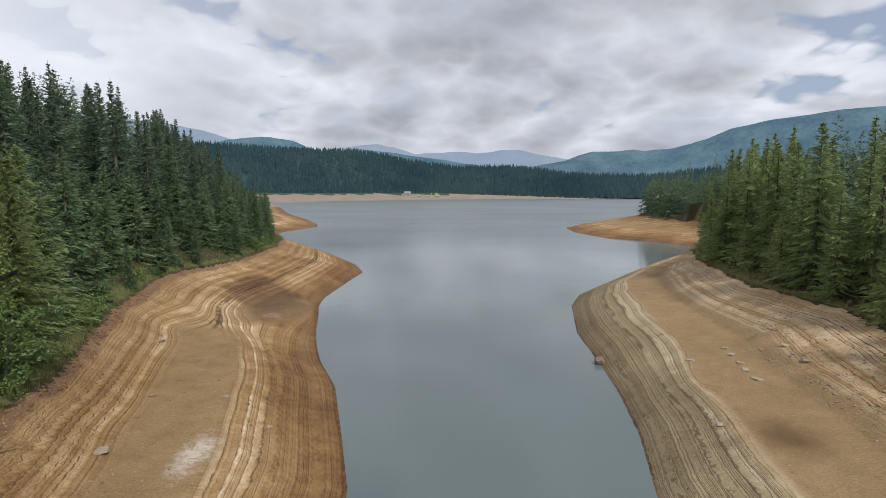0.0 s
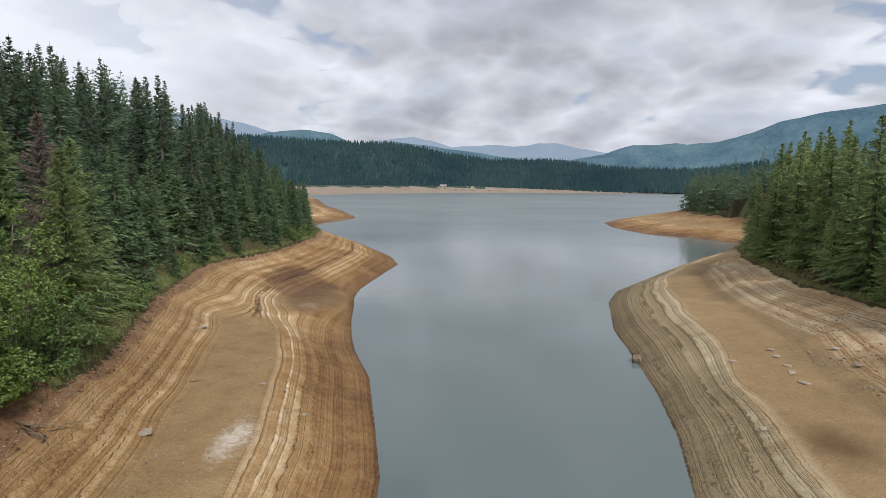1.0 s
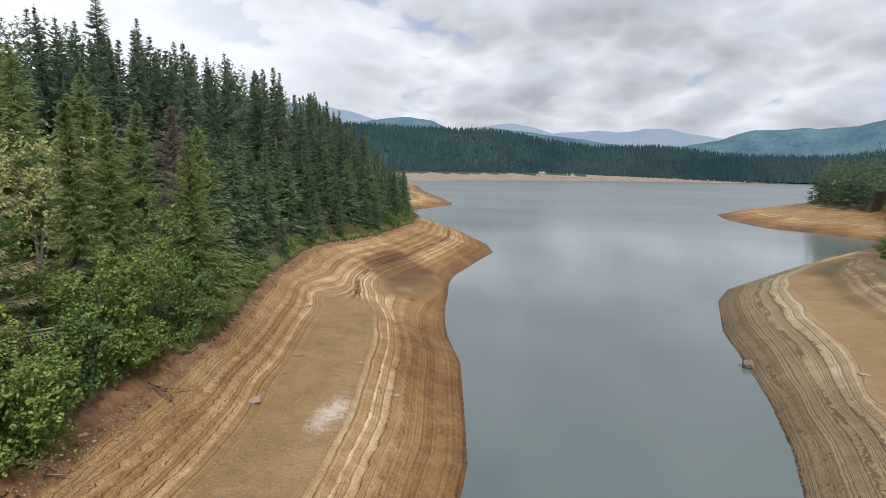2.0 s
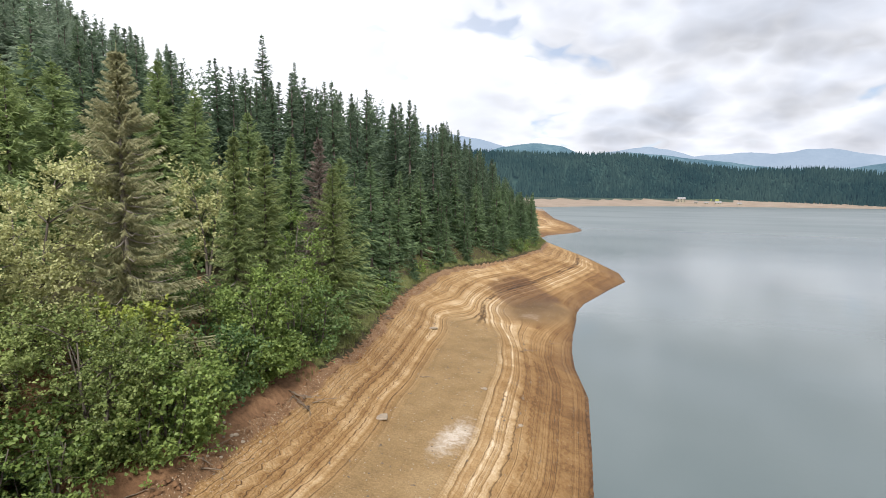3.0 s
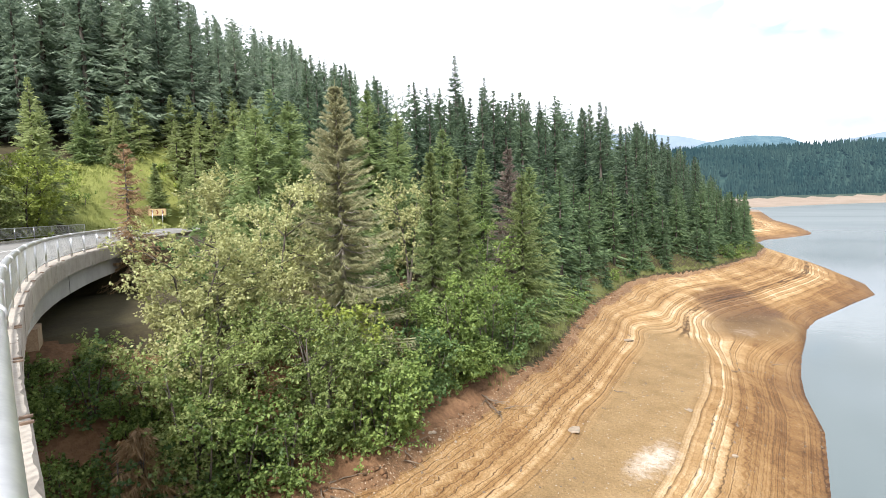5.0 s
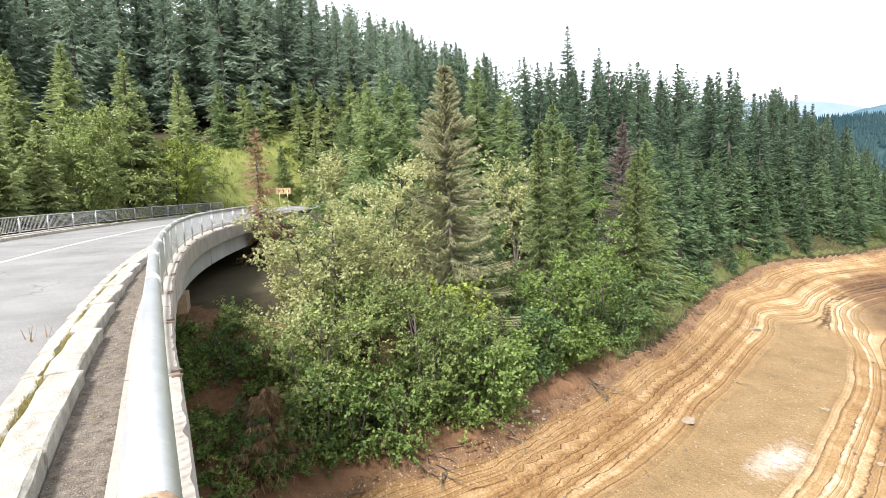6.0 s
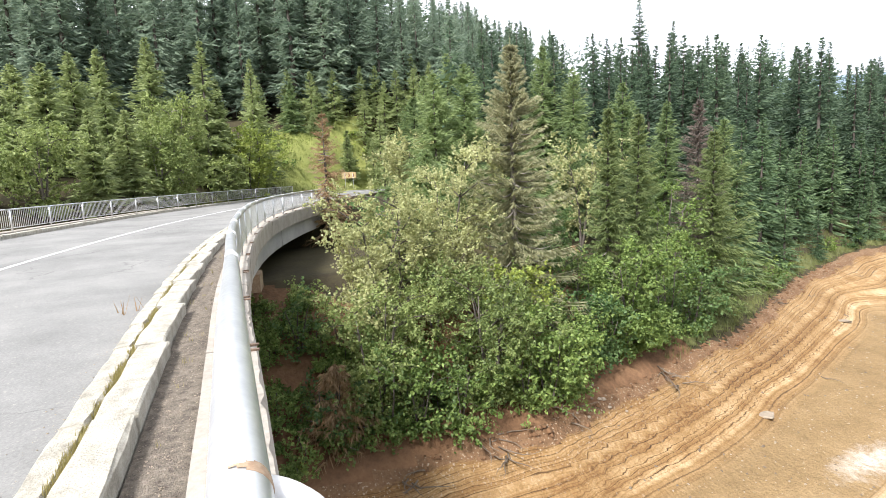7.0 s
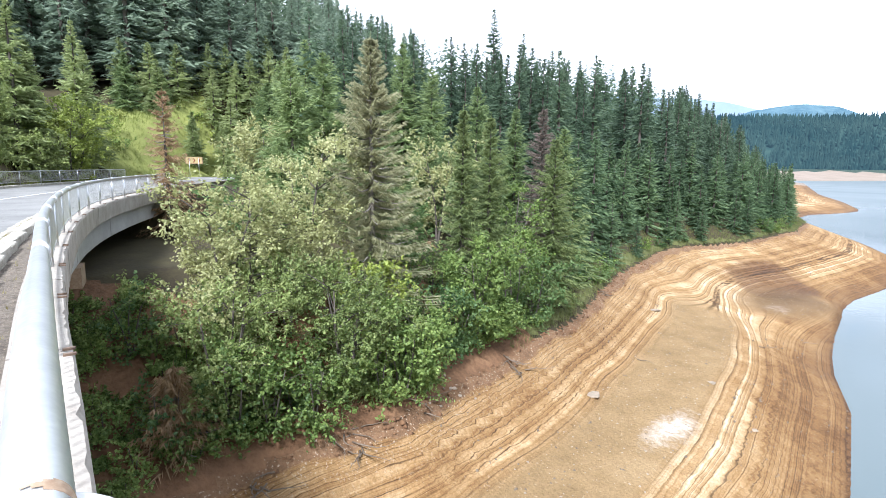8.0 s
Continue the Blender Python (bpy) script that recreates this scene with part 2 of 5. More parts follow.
    t.links.new(maths(t, "ADD", maths(t, "MULTIPLY", soil.outputs["Fac"], 0.75), maths(t, "MULTIPLY", maths(t, "SUBTRACT", noise_tex(t, at, 0.9, 5, 0.65), 0.3), 0.6)), raw.inputs[0])
    base = mixed(t, maths(t, "MULTIPLY", raw.outputs[0], 0.9), base, earth.outputs[0])
    # pale pebbles washed out of the bank
    pebble = ramp(t, [(0.62, 0.0), (0.67, 1.0)])
    t.links.new(noise_tex(t, at, 11.0, 2, 0.5), pebble.inputs[0])
    high = ramp(t, [(3.7 / 6.0, 0.0), (5.0 / 6.0, 1.0)])
    t.links.new(maths(t, "DIVIDE", hue.outputs[2], 6.0), high.inputs[0])
    base = mixed(t, maths(t, "MULTIPLY", maths(t, "MULTIPLY", pebble.outputs[0], high.outputs[0]), 0.75), base, (0.46, 0.37, 0.27))
    # a crust of dried salt on the flat
    crust = t.nodes.new("ShaderNodeAttribute")
    crust.attribute_name = "crust"
    c = ramp(t, [(0.35, 0.0), (1.0, 1.0)])
    t.links.new(maths(t, "MULTIPLY", crust.outputs["Fac"], maths(t, "MULTIPLY_ADD", noise_tex(t, at, 1.3, 8, 0.75, 0.6), 3.2, -0.75)), c.inputs[0])
    base = mixed(t, maths(t, "MULTIPLY", c.outputs[0], 0.8), base, (0.58, 0.51, 0.43))
    # damp sand close to the water and in the hollow
    wet = t.nodes.new("ShaderNodeAttribute")
    wet.attribute_name = "damp"
    base = mixed(t, wet.outputs["Fac"], base, mixed(t, 1.0, base, (0.42, 0.33, 0.25), "MULTIPLY"))
    t.links.new(base, b.inputs["Base Color"])
    t.links.new(maths(t, "SUBTRACT", 0.9, maths(t, "MULTIPLY", wet.outputs["Fac"], 0.35)), b.inputs["Roughness"])
    bumped(t, b, maths(t, "ADD", grain, maths(t, "MULTIPLY", noise_tex(t, at, 2.2, 5, 0.65), 1.5)), 1.0, 0.09)
    return m


BEACH = beach_material()
FOREST_FLOOR = speckled("forest_floor", (0.025, 0.018, 0.010), (0.07, 0.06, 0.025), 0.5, 6, 0.95, 0.5, 0.05)
MEADOW = speckled("rough_meadow", (0.12, 0.145, 0.035), (0.31, 0.32, 0.09), 0.35, 7, 0.95, 0.6, 0.08)
TURF = speckled("bank_turf", (0.06, 0.07, 0.024), (0.15, 0.15, 0.05), 0.5, 8, 0.95, 0.6, 0.06)
RED_SOIL = speckled("bank_soil", (0.075, 0.038, 0.018), (0.25, 0.14, 0.072), 0.6, 5, 0.95, 0.8, 0.08)
FAR_BEACH = speckled("pale_far_shore", (0.19, 0.145, 0.105), (0.29, 0.235, 0.185), 0.03, 0.4, 0.95, 0.3, 0.3)
FAR_GROUND = speckled("far_slope", (0.022, 0.042, 0.032), (0.04, 0.065, 0.045), 0.004, 0.05, 0.95, 0.2, 1.0)
SPRUCE = foliage("spruce_needles", (0.042, 0.070, 0.046), (0.095, 0.144, 0.086), (0.18, 0.248, 0.138), 0.38)
EDGE_SPRUCE = foliage("green_spruce_needles", (0.052, 0.092, 0.048), (0.115, 0.178, 0.085), (0.21, 0.295, 0.138), 0.40)
FRESH_SPRUCE = foliage("fresh_spruce_needles", (0.105, 0.155, 0.068), (0.215, 0.285, 0.115), (0.36, 0.43, 0.175), 0.40)
# paler, bluer copy of the spruce colours: haze on the slope put into them
HAZED_SPRUCE = foliage("haze_tinted_spruce_needles", (0.115, 0.165, 0.115), (0.21, 0.275, 0.19), (0.33, 0.40, 0.28), 0.44)
YOUNG_SPRUCE = foliage("young_spruce_needles", (0.18, 0.225, 0.09), (0.295, 0.35, 0.145), (0.41, 0.46, 0.2), 0.44)
DULL_SPRUCE = foliage("ailing_spruce_needles", (0.165, 0.18, 0.092), (0.285, 0.29, 0.15), (0.44, 0.42, 0.25), 0.44)
PALE_SPRUCE = foliage("yellowish_spruce_needles", (0.115, 0.15, 0.06), (0.20, 0.25, 0.092), (0.33, 0.38, 0.145), 0.42)
BARE_SPRUCE = foliage("browned_spruce_twigs", (0.13, 0.1, 0.085), (0.21, 0.17, 0.14), (0.3, 0.245, 0.2), 0.38)
RUST_SPRUCE = foliage("dead_brown_needles", (0.19, 0.12, 0.06), (0.32, 0.21, 0.11), (0.46, 0.33, 0.19), 0.38)
LEAF_PALE = foliage("pale_willow_leaves", (0.24, 0.255, 0.10), (0.43, 0.44, 0.19), (0.62, 0.61, 0.33), 0.42)
LEAF_GREEN = foliage("green_alder_leaves", (0.062, 0.105, 0.026), (0.165, 0.24, 0.06), (0.33, 0.42, 0.115), 0.40)
LEAF_MID = foliage("olive_green_leaves", (0.10, 0.14, 0.042), (0.235, 0.295, 0.09), (0.42, 0.475, 0.175), 0.42)
LEAF_YELLOW = foliage("yellow_green_leaves", (0.20, 0.26, 0.055), (0.35, 0.41, 0.09), (0.50, 0.55, 0.14), 0.42)
LEAF_DARK = foliage("shaded_shrub_leaves", (0.055, 0.105, 0.038), (0.115, 0.195, 0.065), (0.21, 0.30, 0.105), 0.42)
GRASS = foliage("bank_grass", (0.12, 0.15, 0.035), (0.22, 0.255, 0.06), (0.34, 0.36, 0.10), 0.38)
BANK_GRASS = foliage("rough_bank_grass", (0.075, 0.095, 0.03), (0.145, 0.165, 0.05), (0.23, 0.235, 0.085), 0.38)
DRY_GRASS = foliage("dry_grass", (0.200, 0.170, 0.060), (0.270, 0.230, 0.080), (0.340, 0.290, 0.120), 0.35)
BARK = speckled("grey_bark", (0.06, 0.05, 0.04), (0.16, 0.14, 0.115), 2.0, 20, 0.9, 0.6, 0.02, space="Object")
PALE_BARK = speckled("pale_bark", (0.14, 0.12, 0.10), (0.32, 0.29, 0.25), 2.0, 16, 0.9, 0.5, 0.015, space="Object")
def asphalt_material():
    m, t, b = material("worn_grey_asphalt", 0.9, 0, 0.3)
    at = where(t, "World")
    stain = noise_tex(t, at, 0.45, 6, 0.65)
    grit = noise_tex(t, at, 38.0, 3, 0.7)
    r = ramp(t, [(0.32, (0.135, 0.132, 0.122)), (0.5, (0.205, 0.20, 0.187)), (0.68, (0.28, 0.272, 0.25))])
    t.links.new(maths(t, "ADD", maths(t, "MULTIPLY", stain, 0.6), maths(t, "MULTIPLY", grit, 0.4)), r.inputs[0])
    cracks = t.nodes.new("ShaderNodeTexVoronoi")
    cracks.feature = "DISTANCE_TO_EDGE"
    cracks.inputs["Scale"].default_value = 0.55
    bent = t.nodes.new("ShaderNodeVectorMath")
    bent.operation = "ADD"
    wobble = node(t, "ShaderNodeTexNoise", Scale=1.5, Detail=5.0)
    t.links.new(at, wobble.inputs["Vector"])
    t.links.new(at, bent.inputs[0]), t.links.new(wobble.outputs["Color"], bent.inputs[1])
    t.links.new(bent.outputs[0], cracks.inputs["Vector"])
    thin = ramp(t, [(0.0, 1.0), (0.012, 0.0)])
    t.links.new(cracks.outputs["Distance"], thin.inputs[0])
    sparse = ramp(t, [(0.52, 0.0), (0.6, 1.0)])
    t.links.new(noise_tex(t, at, 0.3, 3), sparse.inputs[0])
    base = mixed(t, maths(t, "MULTIPLY", maths(t, "MULTIPLY", thin.outputs[0], sparse.outputs[0]), 0.6), r.outputs[0], (0.06, 0.055, 0.05))
    specks = ramp(t, [(0.64, 0.0), (0.70, 1.0)])
    t.links.new(noise_tex(t, at, 22.0, 2, 0.6), specks.inputs[0])
    t.links.new(mixed(t, maths(t, "MULTIPLY", specks.outputs[0], 0.35), base, (0.38, 0.35, 0.30)), b.inputs["Base Color"])
    bumped(t, b, grit, 0.5, 0.008)
    return m


ASPHALT = asphalt_material()
GRAVEL = speckled("grit_strip", (0.05, 0.038, 0.028), (0.30, 0.255, 0.20), 14.0, 60, 0.95, 1.0, 0.03)
CONCRETE = speckled("weathered_concrete", (0.23, 0.20, 0.165), (0.43, 0.39, 0.33), 1.2, 25, 0.9, 0.5, 0.01)
STAINED = speckled("rust_stained_concrete", (0.16, 0.10, 0.055), (0.38, 0.29, 0.20), 1.5, 18, 0.9, 0.5, 0.01)
KERB = speckled("pale_kerb_concrete", (0.20, 0.18, 0.14), (0.54, 0.51, 0.43), 5.0, 55, 0.9, 0.9, 0.015)
GIRDER = speckled("grey_girder_concrete", (0.30, 0.29, 0.27), (0.46, 0.45, 0.42), 0.6, 15, 0.9, 0.3, 0.01)
PAINT = speckled("worn_road_paint", (0.45, 0.45, 0.43), (0.72, 0.72, 0.70), 3.0, 40, 0.8, 0.2, 0.003)
STEEL = speckled("galvanised_steel", (0.56, 0.56, 0.57), (0.80, 0.80, 0.80), 3.0, 30, 0.33, 0.12, 0.002, 0.75, 0.5)
RUSTY_STEEL = speckled("rust_stained_steel", (0.09, 0.055, 0.035), (0.24, 0.17, 0.12), 14.0, 60, 0.7, 0.4, 0.004)
RUST = speckled("rusty_weld", (0.2, 0.1, 0.045), (0.5, 0.39, 0.27), 9.0, 60, 0.85, 0.5, 0.004)
WHITE_PAINT = speckled("flaking_white_paint", (0.55, 0.53, 0.50), (0.78, 0.77, 0.75), 5.0, 40, 0.5, 0.3, 0.003)
STONE = speckled("pale_stone", (0.22, 0.18, 0.13), (0.40, 0.33, 0.25), 3.0, 25, 0.9, 0.5, 0.02)
DRIFTWOOD = speckled("grey_driftwood", (0.09, 0.065, 0.045), (0.24, 0.19, 0.14), 4.0, 30, 0.9, 0.5, 0.01)
ROOF = speckled("house_roof", (0.20, 0.19, 0.19), (0.3, 0.29, 0.29), 0.5, 4, 0.6, 0.1, 0.01)
HOUSE_WALL = speckled("house_wall", (0.26, 0.24, 0.17), (0.4, 0.36, 0.28), 0.5, 4, 0.8, 0.1, 0.01)
WINDOW = speckled("dark_window", (0.02, 0.025, 0.03), (0.05, 0.055, 0.06), 1, 5, 0.15, 0.0, 0.01)
SIGN_YELLOW = speckled("sign_face", (0.42, 0.33, 0.15), (0.5, 0.4, 0.2), 2, 20, 0.5, 0.05, 0.001)
SIGN_WHITE = speckled("sign_border", (0.36, 0.22, 0.13), (0.42, 0.27, 0.17), 2, 20, 0.5, 0.05, 0.001)
SIGN_RED = speckled("sign_arrow", (0.17, 0.04, 0.02), (0.22, 0.06, 0.03), 2, 20, 0.5, 0.05, 0.001)


def water_material():
    m, t, b = material("still_lake_water", 0.06, 0, 0.5)
    b.inputs["IOR"].default_value = 1.33
    at = where(t, "World")
    r = ramp(t, [(0.35, (0.10, 0.128, 0.13)), (0.65, (0.145, 0.17, 0.168))])
    t.links.new(noise_tex(t, at, 0.01, 3), r.inputs[0])
    t.links.new(r.outputs[0], b.inputs["Base Color"])
    breeze = ramp(t, [(0.42, 0.05), (0.66, 0.10)])
    mp = node(t, "ShaderNodeMapping", Scale=(0.006, 0.02, 1.0))
    t.links.new(at, mp.inputs[0])
    t.links.new(noise_tex(t, mp.outputs[0], 1.0, 4, 0.5), breeze.inputs[0])
    # the open lake past the cove is ruffled by wind
    far = t.nodes.new("ShaderNodeSeparateXYZ")
    t.links.new(at, far.inputs[0])
    open_lake = ramp(t, [(0.0, 0.0), (1.0, 0.24)], "EASE")
    t.links.new(maths(t, "DIVIDE", maths(t, "SUBTRACT", far.outputs[1], 60.0), 260.0), open_lake.inputs[0])
    t.links.new(maths(t, "ADD", breeze.outputs[0], open_lake.outputs[0]), b.inputs["Roughness"])
    ripples = maths(t, "ADD", noise_tex(t, at, 1.2, 3), maths(t, "MULTIPLY", noise_tex(t, at, 0.25, 3), 2.0))
    bumped(t, b, ripples, 0.13, 0.06)
    return m


WATER = water_material()


# ---------------------------------------------------------------- mesh helpers
def mesh_of(name, verts, faces, mat, smooth=False):
    me = bpy.data.meshes.new(name)
    me.from_pydata(np.asarray(verts, float).tolist(), [], [list(map(int, f)) for f in faces])
    for one in mat if isinstance(mat, (list, tuple)) else (mat,):
        me.materials.append(one)
    if smooth:
        me.polygons.foreach_set("use_smooth", [True] * len(me.polygons))
    me.update()
    return me


def thing(name, label, category, place=(0, 0, 0), group="", kind="", turn=0.0, size=1.0):
    ob = new(name)
    ob.empty_display_size = 0.2
    ob.matrix_basis = Matrix.LocRotScale(place, Euler((0, 0, turn)), (size,) * 3)
    return tagged(ob, label, category, group, kind)


def part(name, me, parent, label=""):
    ob = new(name, me)
    ob.parent = parent
    return tagged(ob, label)


def from_bm(name, bm, mat, smooth=False):
    me = bpy.data.meshes.new(name)
    bm.to_mesh(me)
    bm.free()
    me.materials.append(mat)
    if smooth:
        me.polygons.foreach_set("use_smooth", [True] * len(me.polygons))
    return me


def tube(points, radii, sides=8, cap=True):
    """Vertices and faces of a tapered tube along points."""
    pts = [Vector(p) for p in points]
    verts, faces = [], []
    for i, p in enumerate(pts):
        d = (pts[min(i + 1, len(pts) - 1)] - pts[max(i - 1, 0)]).normalized()
        a = d.cross(Vector((0, 0, 1)) if abs(d.z) < 0.9 else Vector((1, 0, 0))).normalized()
        b = d.cross(a)
        r = radii[i] if isinstance(radii, (list, tuple)) else radii
        for k in range(sides):
            q = 2 * math.pi * k / sides
            verts.append(p + a * (r * math.cos(q)) + b * (r * math.sin(q)))
    for i in range(len(pts) - 1):
        for k in range(sides):
            n = (k + 1) % sides
            faces.append((i * sides + k, i * sides + n, (i + 1) * sides + n, (i + 1) * sides + k))
    if cap:
        faces.append(tuple(range(sides - 1, -1, -1)))
        faces.append(tuple(range((len(pts) - 1) * sides, len(pts) * sides)))
    return verts, faces


def joined(pieces):
    verts, faces = [], []
    for v, f in pieces:
        n = len(verts)
        verts += [tuple(p) for p in v]
        faces += [tuple(i + n for i in q) for q in f]
    return verts, faces


def box(x0, x1, y0, y1, z0, z1):
    v = [(x, y, z) for z in (z0, z1) for x, y in ((x0, y0), (x1, y0), (x1, y1), (x0, y1))]
    return v, [(3, 2, 1, 0), (4, 5, 6, 7), (0, 1, 5, 4), (1, 2, 6, 5), (2, 3, 7, 6), (3, 0, 4, 7)]


# ---------------------------------------------------------------- the lie of the land
FULL = 5.5    # level of the full reservoir, where turf begins
SHORE_L = [(-1, -400), (-1.5, -40), (-3.2, 5), (-4.1, 16), (-4.9, 25.3), (-6.2, 30.7), (-8.5, 39.9), (-11.2, 46.5), (-12.6, 51), (-14.4, 57.7),
           (-17.0, 70), (-17.4, 76), (-16.5, 91.5), (-15.7, 101), (-18.8, 112), (-29.9, 135), (-42, 154), (-52, 170), (-62, 196),
           (-64, 212), (-60.5, 226), (-58.5, 246), (-61.7, 260), (-80, 312), (-116, 400), (-226, 725)]
SHORE_FAR = [(-380, 860), (-272, 905), (-230, 1110), (-66, 1330), (80, 1400), (330, 1430), (560, 1440)]
SHORE_R = [(470, 1200), (164, 429), (118, 332), (71, 268), (53, 234), (50, 205), (54, 178), (64, 167), (71, 151), (56, 126), (45, 114),
           (31, 94), (20, 78), (17, 70), (14.3, 56), (13.8, 46), (13.2, 38.5), (12.2, 31.5), (10.7, 25), (8.5, 5), (7, -40), (6, -400)]
BANK_L = [(-16, -400), (-15.6, -30), (-16.0, 4), (-16.5, 7), (-16.2, 11), (-17.2, 15), (-18.6, 20), (-20.8, 27), (-23.6, 34), (-28.6, 46.4),
          (-31.9, 57.5), (-32.4, 67), (-30.0, 76), (-30.6, 95), (-35, 115), (-50, 142), (-72, 178), (-88, 215), (-90, 245), (-112, 300), (-160, 400), (-280, 725)]
BANK_FAR = [(-460, 900), (-330, 960), (-280, 1150), (-90, 1385), (80, 1450), (330, 1480), (620, 1480)]
BANK_R = [(530, 1200), (200, 429), (150, 345), (112, 290), (86, 236), (84, 205), (90, 180), (96, 158), (76, 132), (58, 108), (40, 84), (36, 76), (34, 66),
          (32, 54), (32, 48), (32.3, 42), (30, 35.5), (27.5, 20), (27, -40), (26, -400)]
LAKE = SHORE_L + SHORE_FAR + SHORE_R
UPLAND = BANK_L + BANK_FAR + BANK_R     # everything outside this ring is above the full level
PIVOT, RAIL_R, ROAD_IN, ROAD_OUT, FAR_RAIL_R = (1.6, 106.72), 106.71, 107.83, 117.36, 118.45
DECK, WALKWAY = 13.15, 13.3


def lattice(ix, iy, seed):
    v = np.sin(ix * 127.1 + iy * 311.7 + seed * 74.7) * 43758.5453
    return v - np.floor(v)


def wave_noise(x, y, seed=0):
    ix, iy = np.floor(x), np.floor(y)
    fx, fy = x - ix, y - iy
    fx, fy = fx * fx * (3 - 2 * fx), fy * fy * (3 - 2 * fy)
    a = lattice(ix, iy, seed) * (1 - fx) + lattice(ix + 1, iy, seed) * fx
    b = lattice(ix, iy + 1, seed) * (1 - fx) + lattice(ix + 1, iy + 1, seed) * fx
    return a * (1 - fy) + b * fy - 0.5


def fbm(x, y, scale, seed=0, octaves=4):
    out, amp = 0, 1.0
    for i in range(octaves):
        out = out + amp * wave_noise(x / scale * 2**i, y / scale * 2**i, seed + i)
        amp *= 0.5
    return out


def line_distance(x, y, line):
    best = np.full(x.shape, 1e9)
    for (ax, ay), (bx, by) in zip(line[:-1], line[1:]):
        ux, uy = bx - ax, by - ay
        k = np.clip(((x - ax) * ux + (y - ay) * uy) / (ux * ux + uy * uy), 0, 1)
        best = np.minimum(best, (x - ax - k * ux) ** 2 + (y - ay - k * uy) ** 2)
    return np.sqrt(best)


def within(x, y, ring):
    odd = np.zeros(x.shape, bool)
    for (ax, ay), (bx, by) in zip(ring, ring[1:] + ring[:1]):
        if ay == by:
            continue
        odd ^= ((ay > y) != (by > y)) & (x < (bx - ax) * (y - ay) / (by - ay) + ax)
    return odd


def step(x, a, b):
    k = np.clip((x - a) / (b - a), 0, 1)
    return k * k * (3 - 2 * k)


def ground_at(x, y, detail=True):
    """Height, and the fields that colour the shore: level before the terraces, flatness, damp, crust, clay and distance behind the bank."""
    x, y = np.asarray(x, float), np.asarray(y, float)
    wx = x + 0.9 * fbm(x, y, 7.0, 3, 2) * step(y, 8, 30)
    wy = y + 0.9 * fbm(x, y, 7.0, 9, 2)
    dw = np.minimum(line_distance(x, y, SHORE_L + SHORE_FAR), line_distance(x, y, SHORE_R))
    db = np.minimum(line_distance(wx, wy, BANK_L + BANK_FAR), line_distance(wx, wy, BANK_R))
    wet, upland = within(x, y, LAKE), ~within(wx, wy, UPLAND)
    s = dw / (dw + db + 1e-6)
    near = np.interp(s, [0, 0.18, 0.36, 0.44, 0.70, 0.80, 0.91, 1], [0, 1.0, 2.45, 2.75, 3.05, 3.5, 4.6, FULL])
    far = np.interp(s, [0, 0.15, 0.5, 0.93, 1], [0, 0.9, 2.8, 4.9, FULL])
    # the clay slope of the opposite shore is narrower close to the bridge
    edge = np.interp(y, [20, 35, 50, 62], [0.25, 0.25, 0.36, 0.40])
    s = np.where(x + 0.02 * y > 6, np.where(s < edge, s / edge * 0.40, 0.40 + (s - edge) / (1 - edge) * 0.60), s)
    right = np.interp(s, [0, 0.12, 0.40, 0.50, 0.66, 0.82, 0.96, 1], [0, 0.9, 2.35, 2.6, 2.85, 4.2, 5.1, FULL])
    left = near + (far - near) * step(y + 0.35 * (x + 18), 43, 50)
    z = np.where(x + 0.02 * y > 6, right, left)
    hollow = np.exp(-(((x + 19.5) / 4.6) ** 2 + ((y - 61) / 8.5) ** 2) ** 1.4)
    z = z + hollow * (1.75 - z) * 0.9
    z = np.where((s > 0.03) & (s < 0.94), z + 0.16 * fbm(x, y, 9, 5, 2) * np.minimum(1, s * 6), z)
    flat = step(s, 0.37, 0.45) * (1 - step(s, 0.68, 0.78)) * np.where(x > 6, 1.0, 1 - step(y + 0.35 * (x + 18), 43, 49))
    flat = np.maximum(flat, np.clip(hollow * 1.6 - 0.5, 0, 1))
    level = z + 0.014 * fbm(x, y, 2.2, 21, 2) + 0.09 * fbm(x, y, 13, 23, 2)
    k = level / 0.155 + 0.6 * np.sin(level * 5.1 + 0.7) + 0.4 * np.sin(level * 13.3 + 2.0) + 0.25 * fbm(x, y, 6, 27, 2)
    if detail:
        frac = k - np.floor(k)
        bench = (step(frac, 0.72, 0.98) - frac) * 0.10
        amount = (1 - flat) * (0.45 + 0.55 * step(fbm(x, y, 9, 31, 3), -0.3, 0.15)) * step(s, 0.02, 0.08) * (1 - step(s, 0.95, 0.99))
        z = z + bench * amount
        z = z + 0.06 * fbm(x, y, 1.1, 41, 3) * step(s, 0.0, 0.1) * (1 - 0.6 * flat) + (0.30 * fbm(x, y, 2.6, 47, 4) + 0.12 * fbm(x, y, 0.7, 49, 2)) * step(s, 0.88, 0.97)
    mound = np.exp(-(((x - 26.5) / 3.2) ** 2 + ((y - 39.5) / 5.5) ** 2)) + 0.8 * np.exp(-(((x - 23.6) / 1.6) ** 2 + ((y - 27.5) / 4.5) ** 2))
    if detail:
        z = z + mound * (0.35 + 0.5 * fbm(x, y, 1.6, 101, 3))
    soil = step(s + 0.03 * fbm(x, y, 3, 63, 3), 0.92, 0.985) * np.where(x > 6, 0.35, np.where(y > 130, 0.2, 1.0))
    z = np.where(wet, -np.minimum(6, dw * 0.22), z)
    d = np.where(upland, db, 0)
    rise = FULL + 7.6 * (1 - np.exp(-d / 15)) + 0.11 * np.minimum(d, 300)
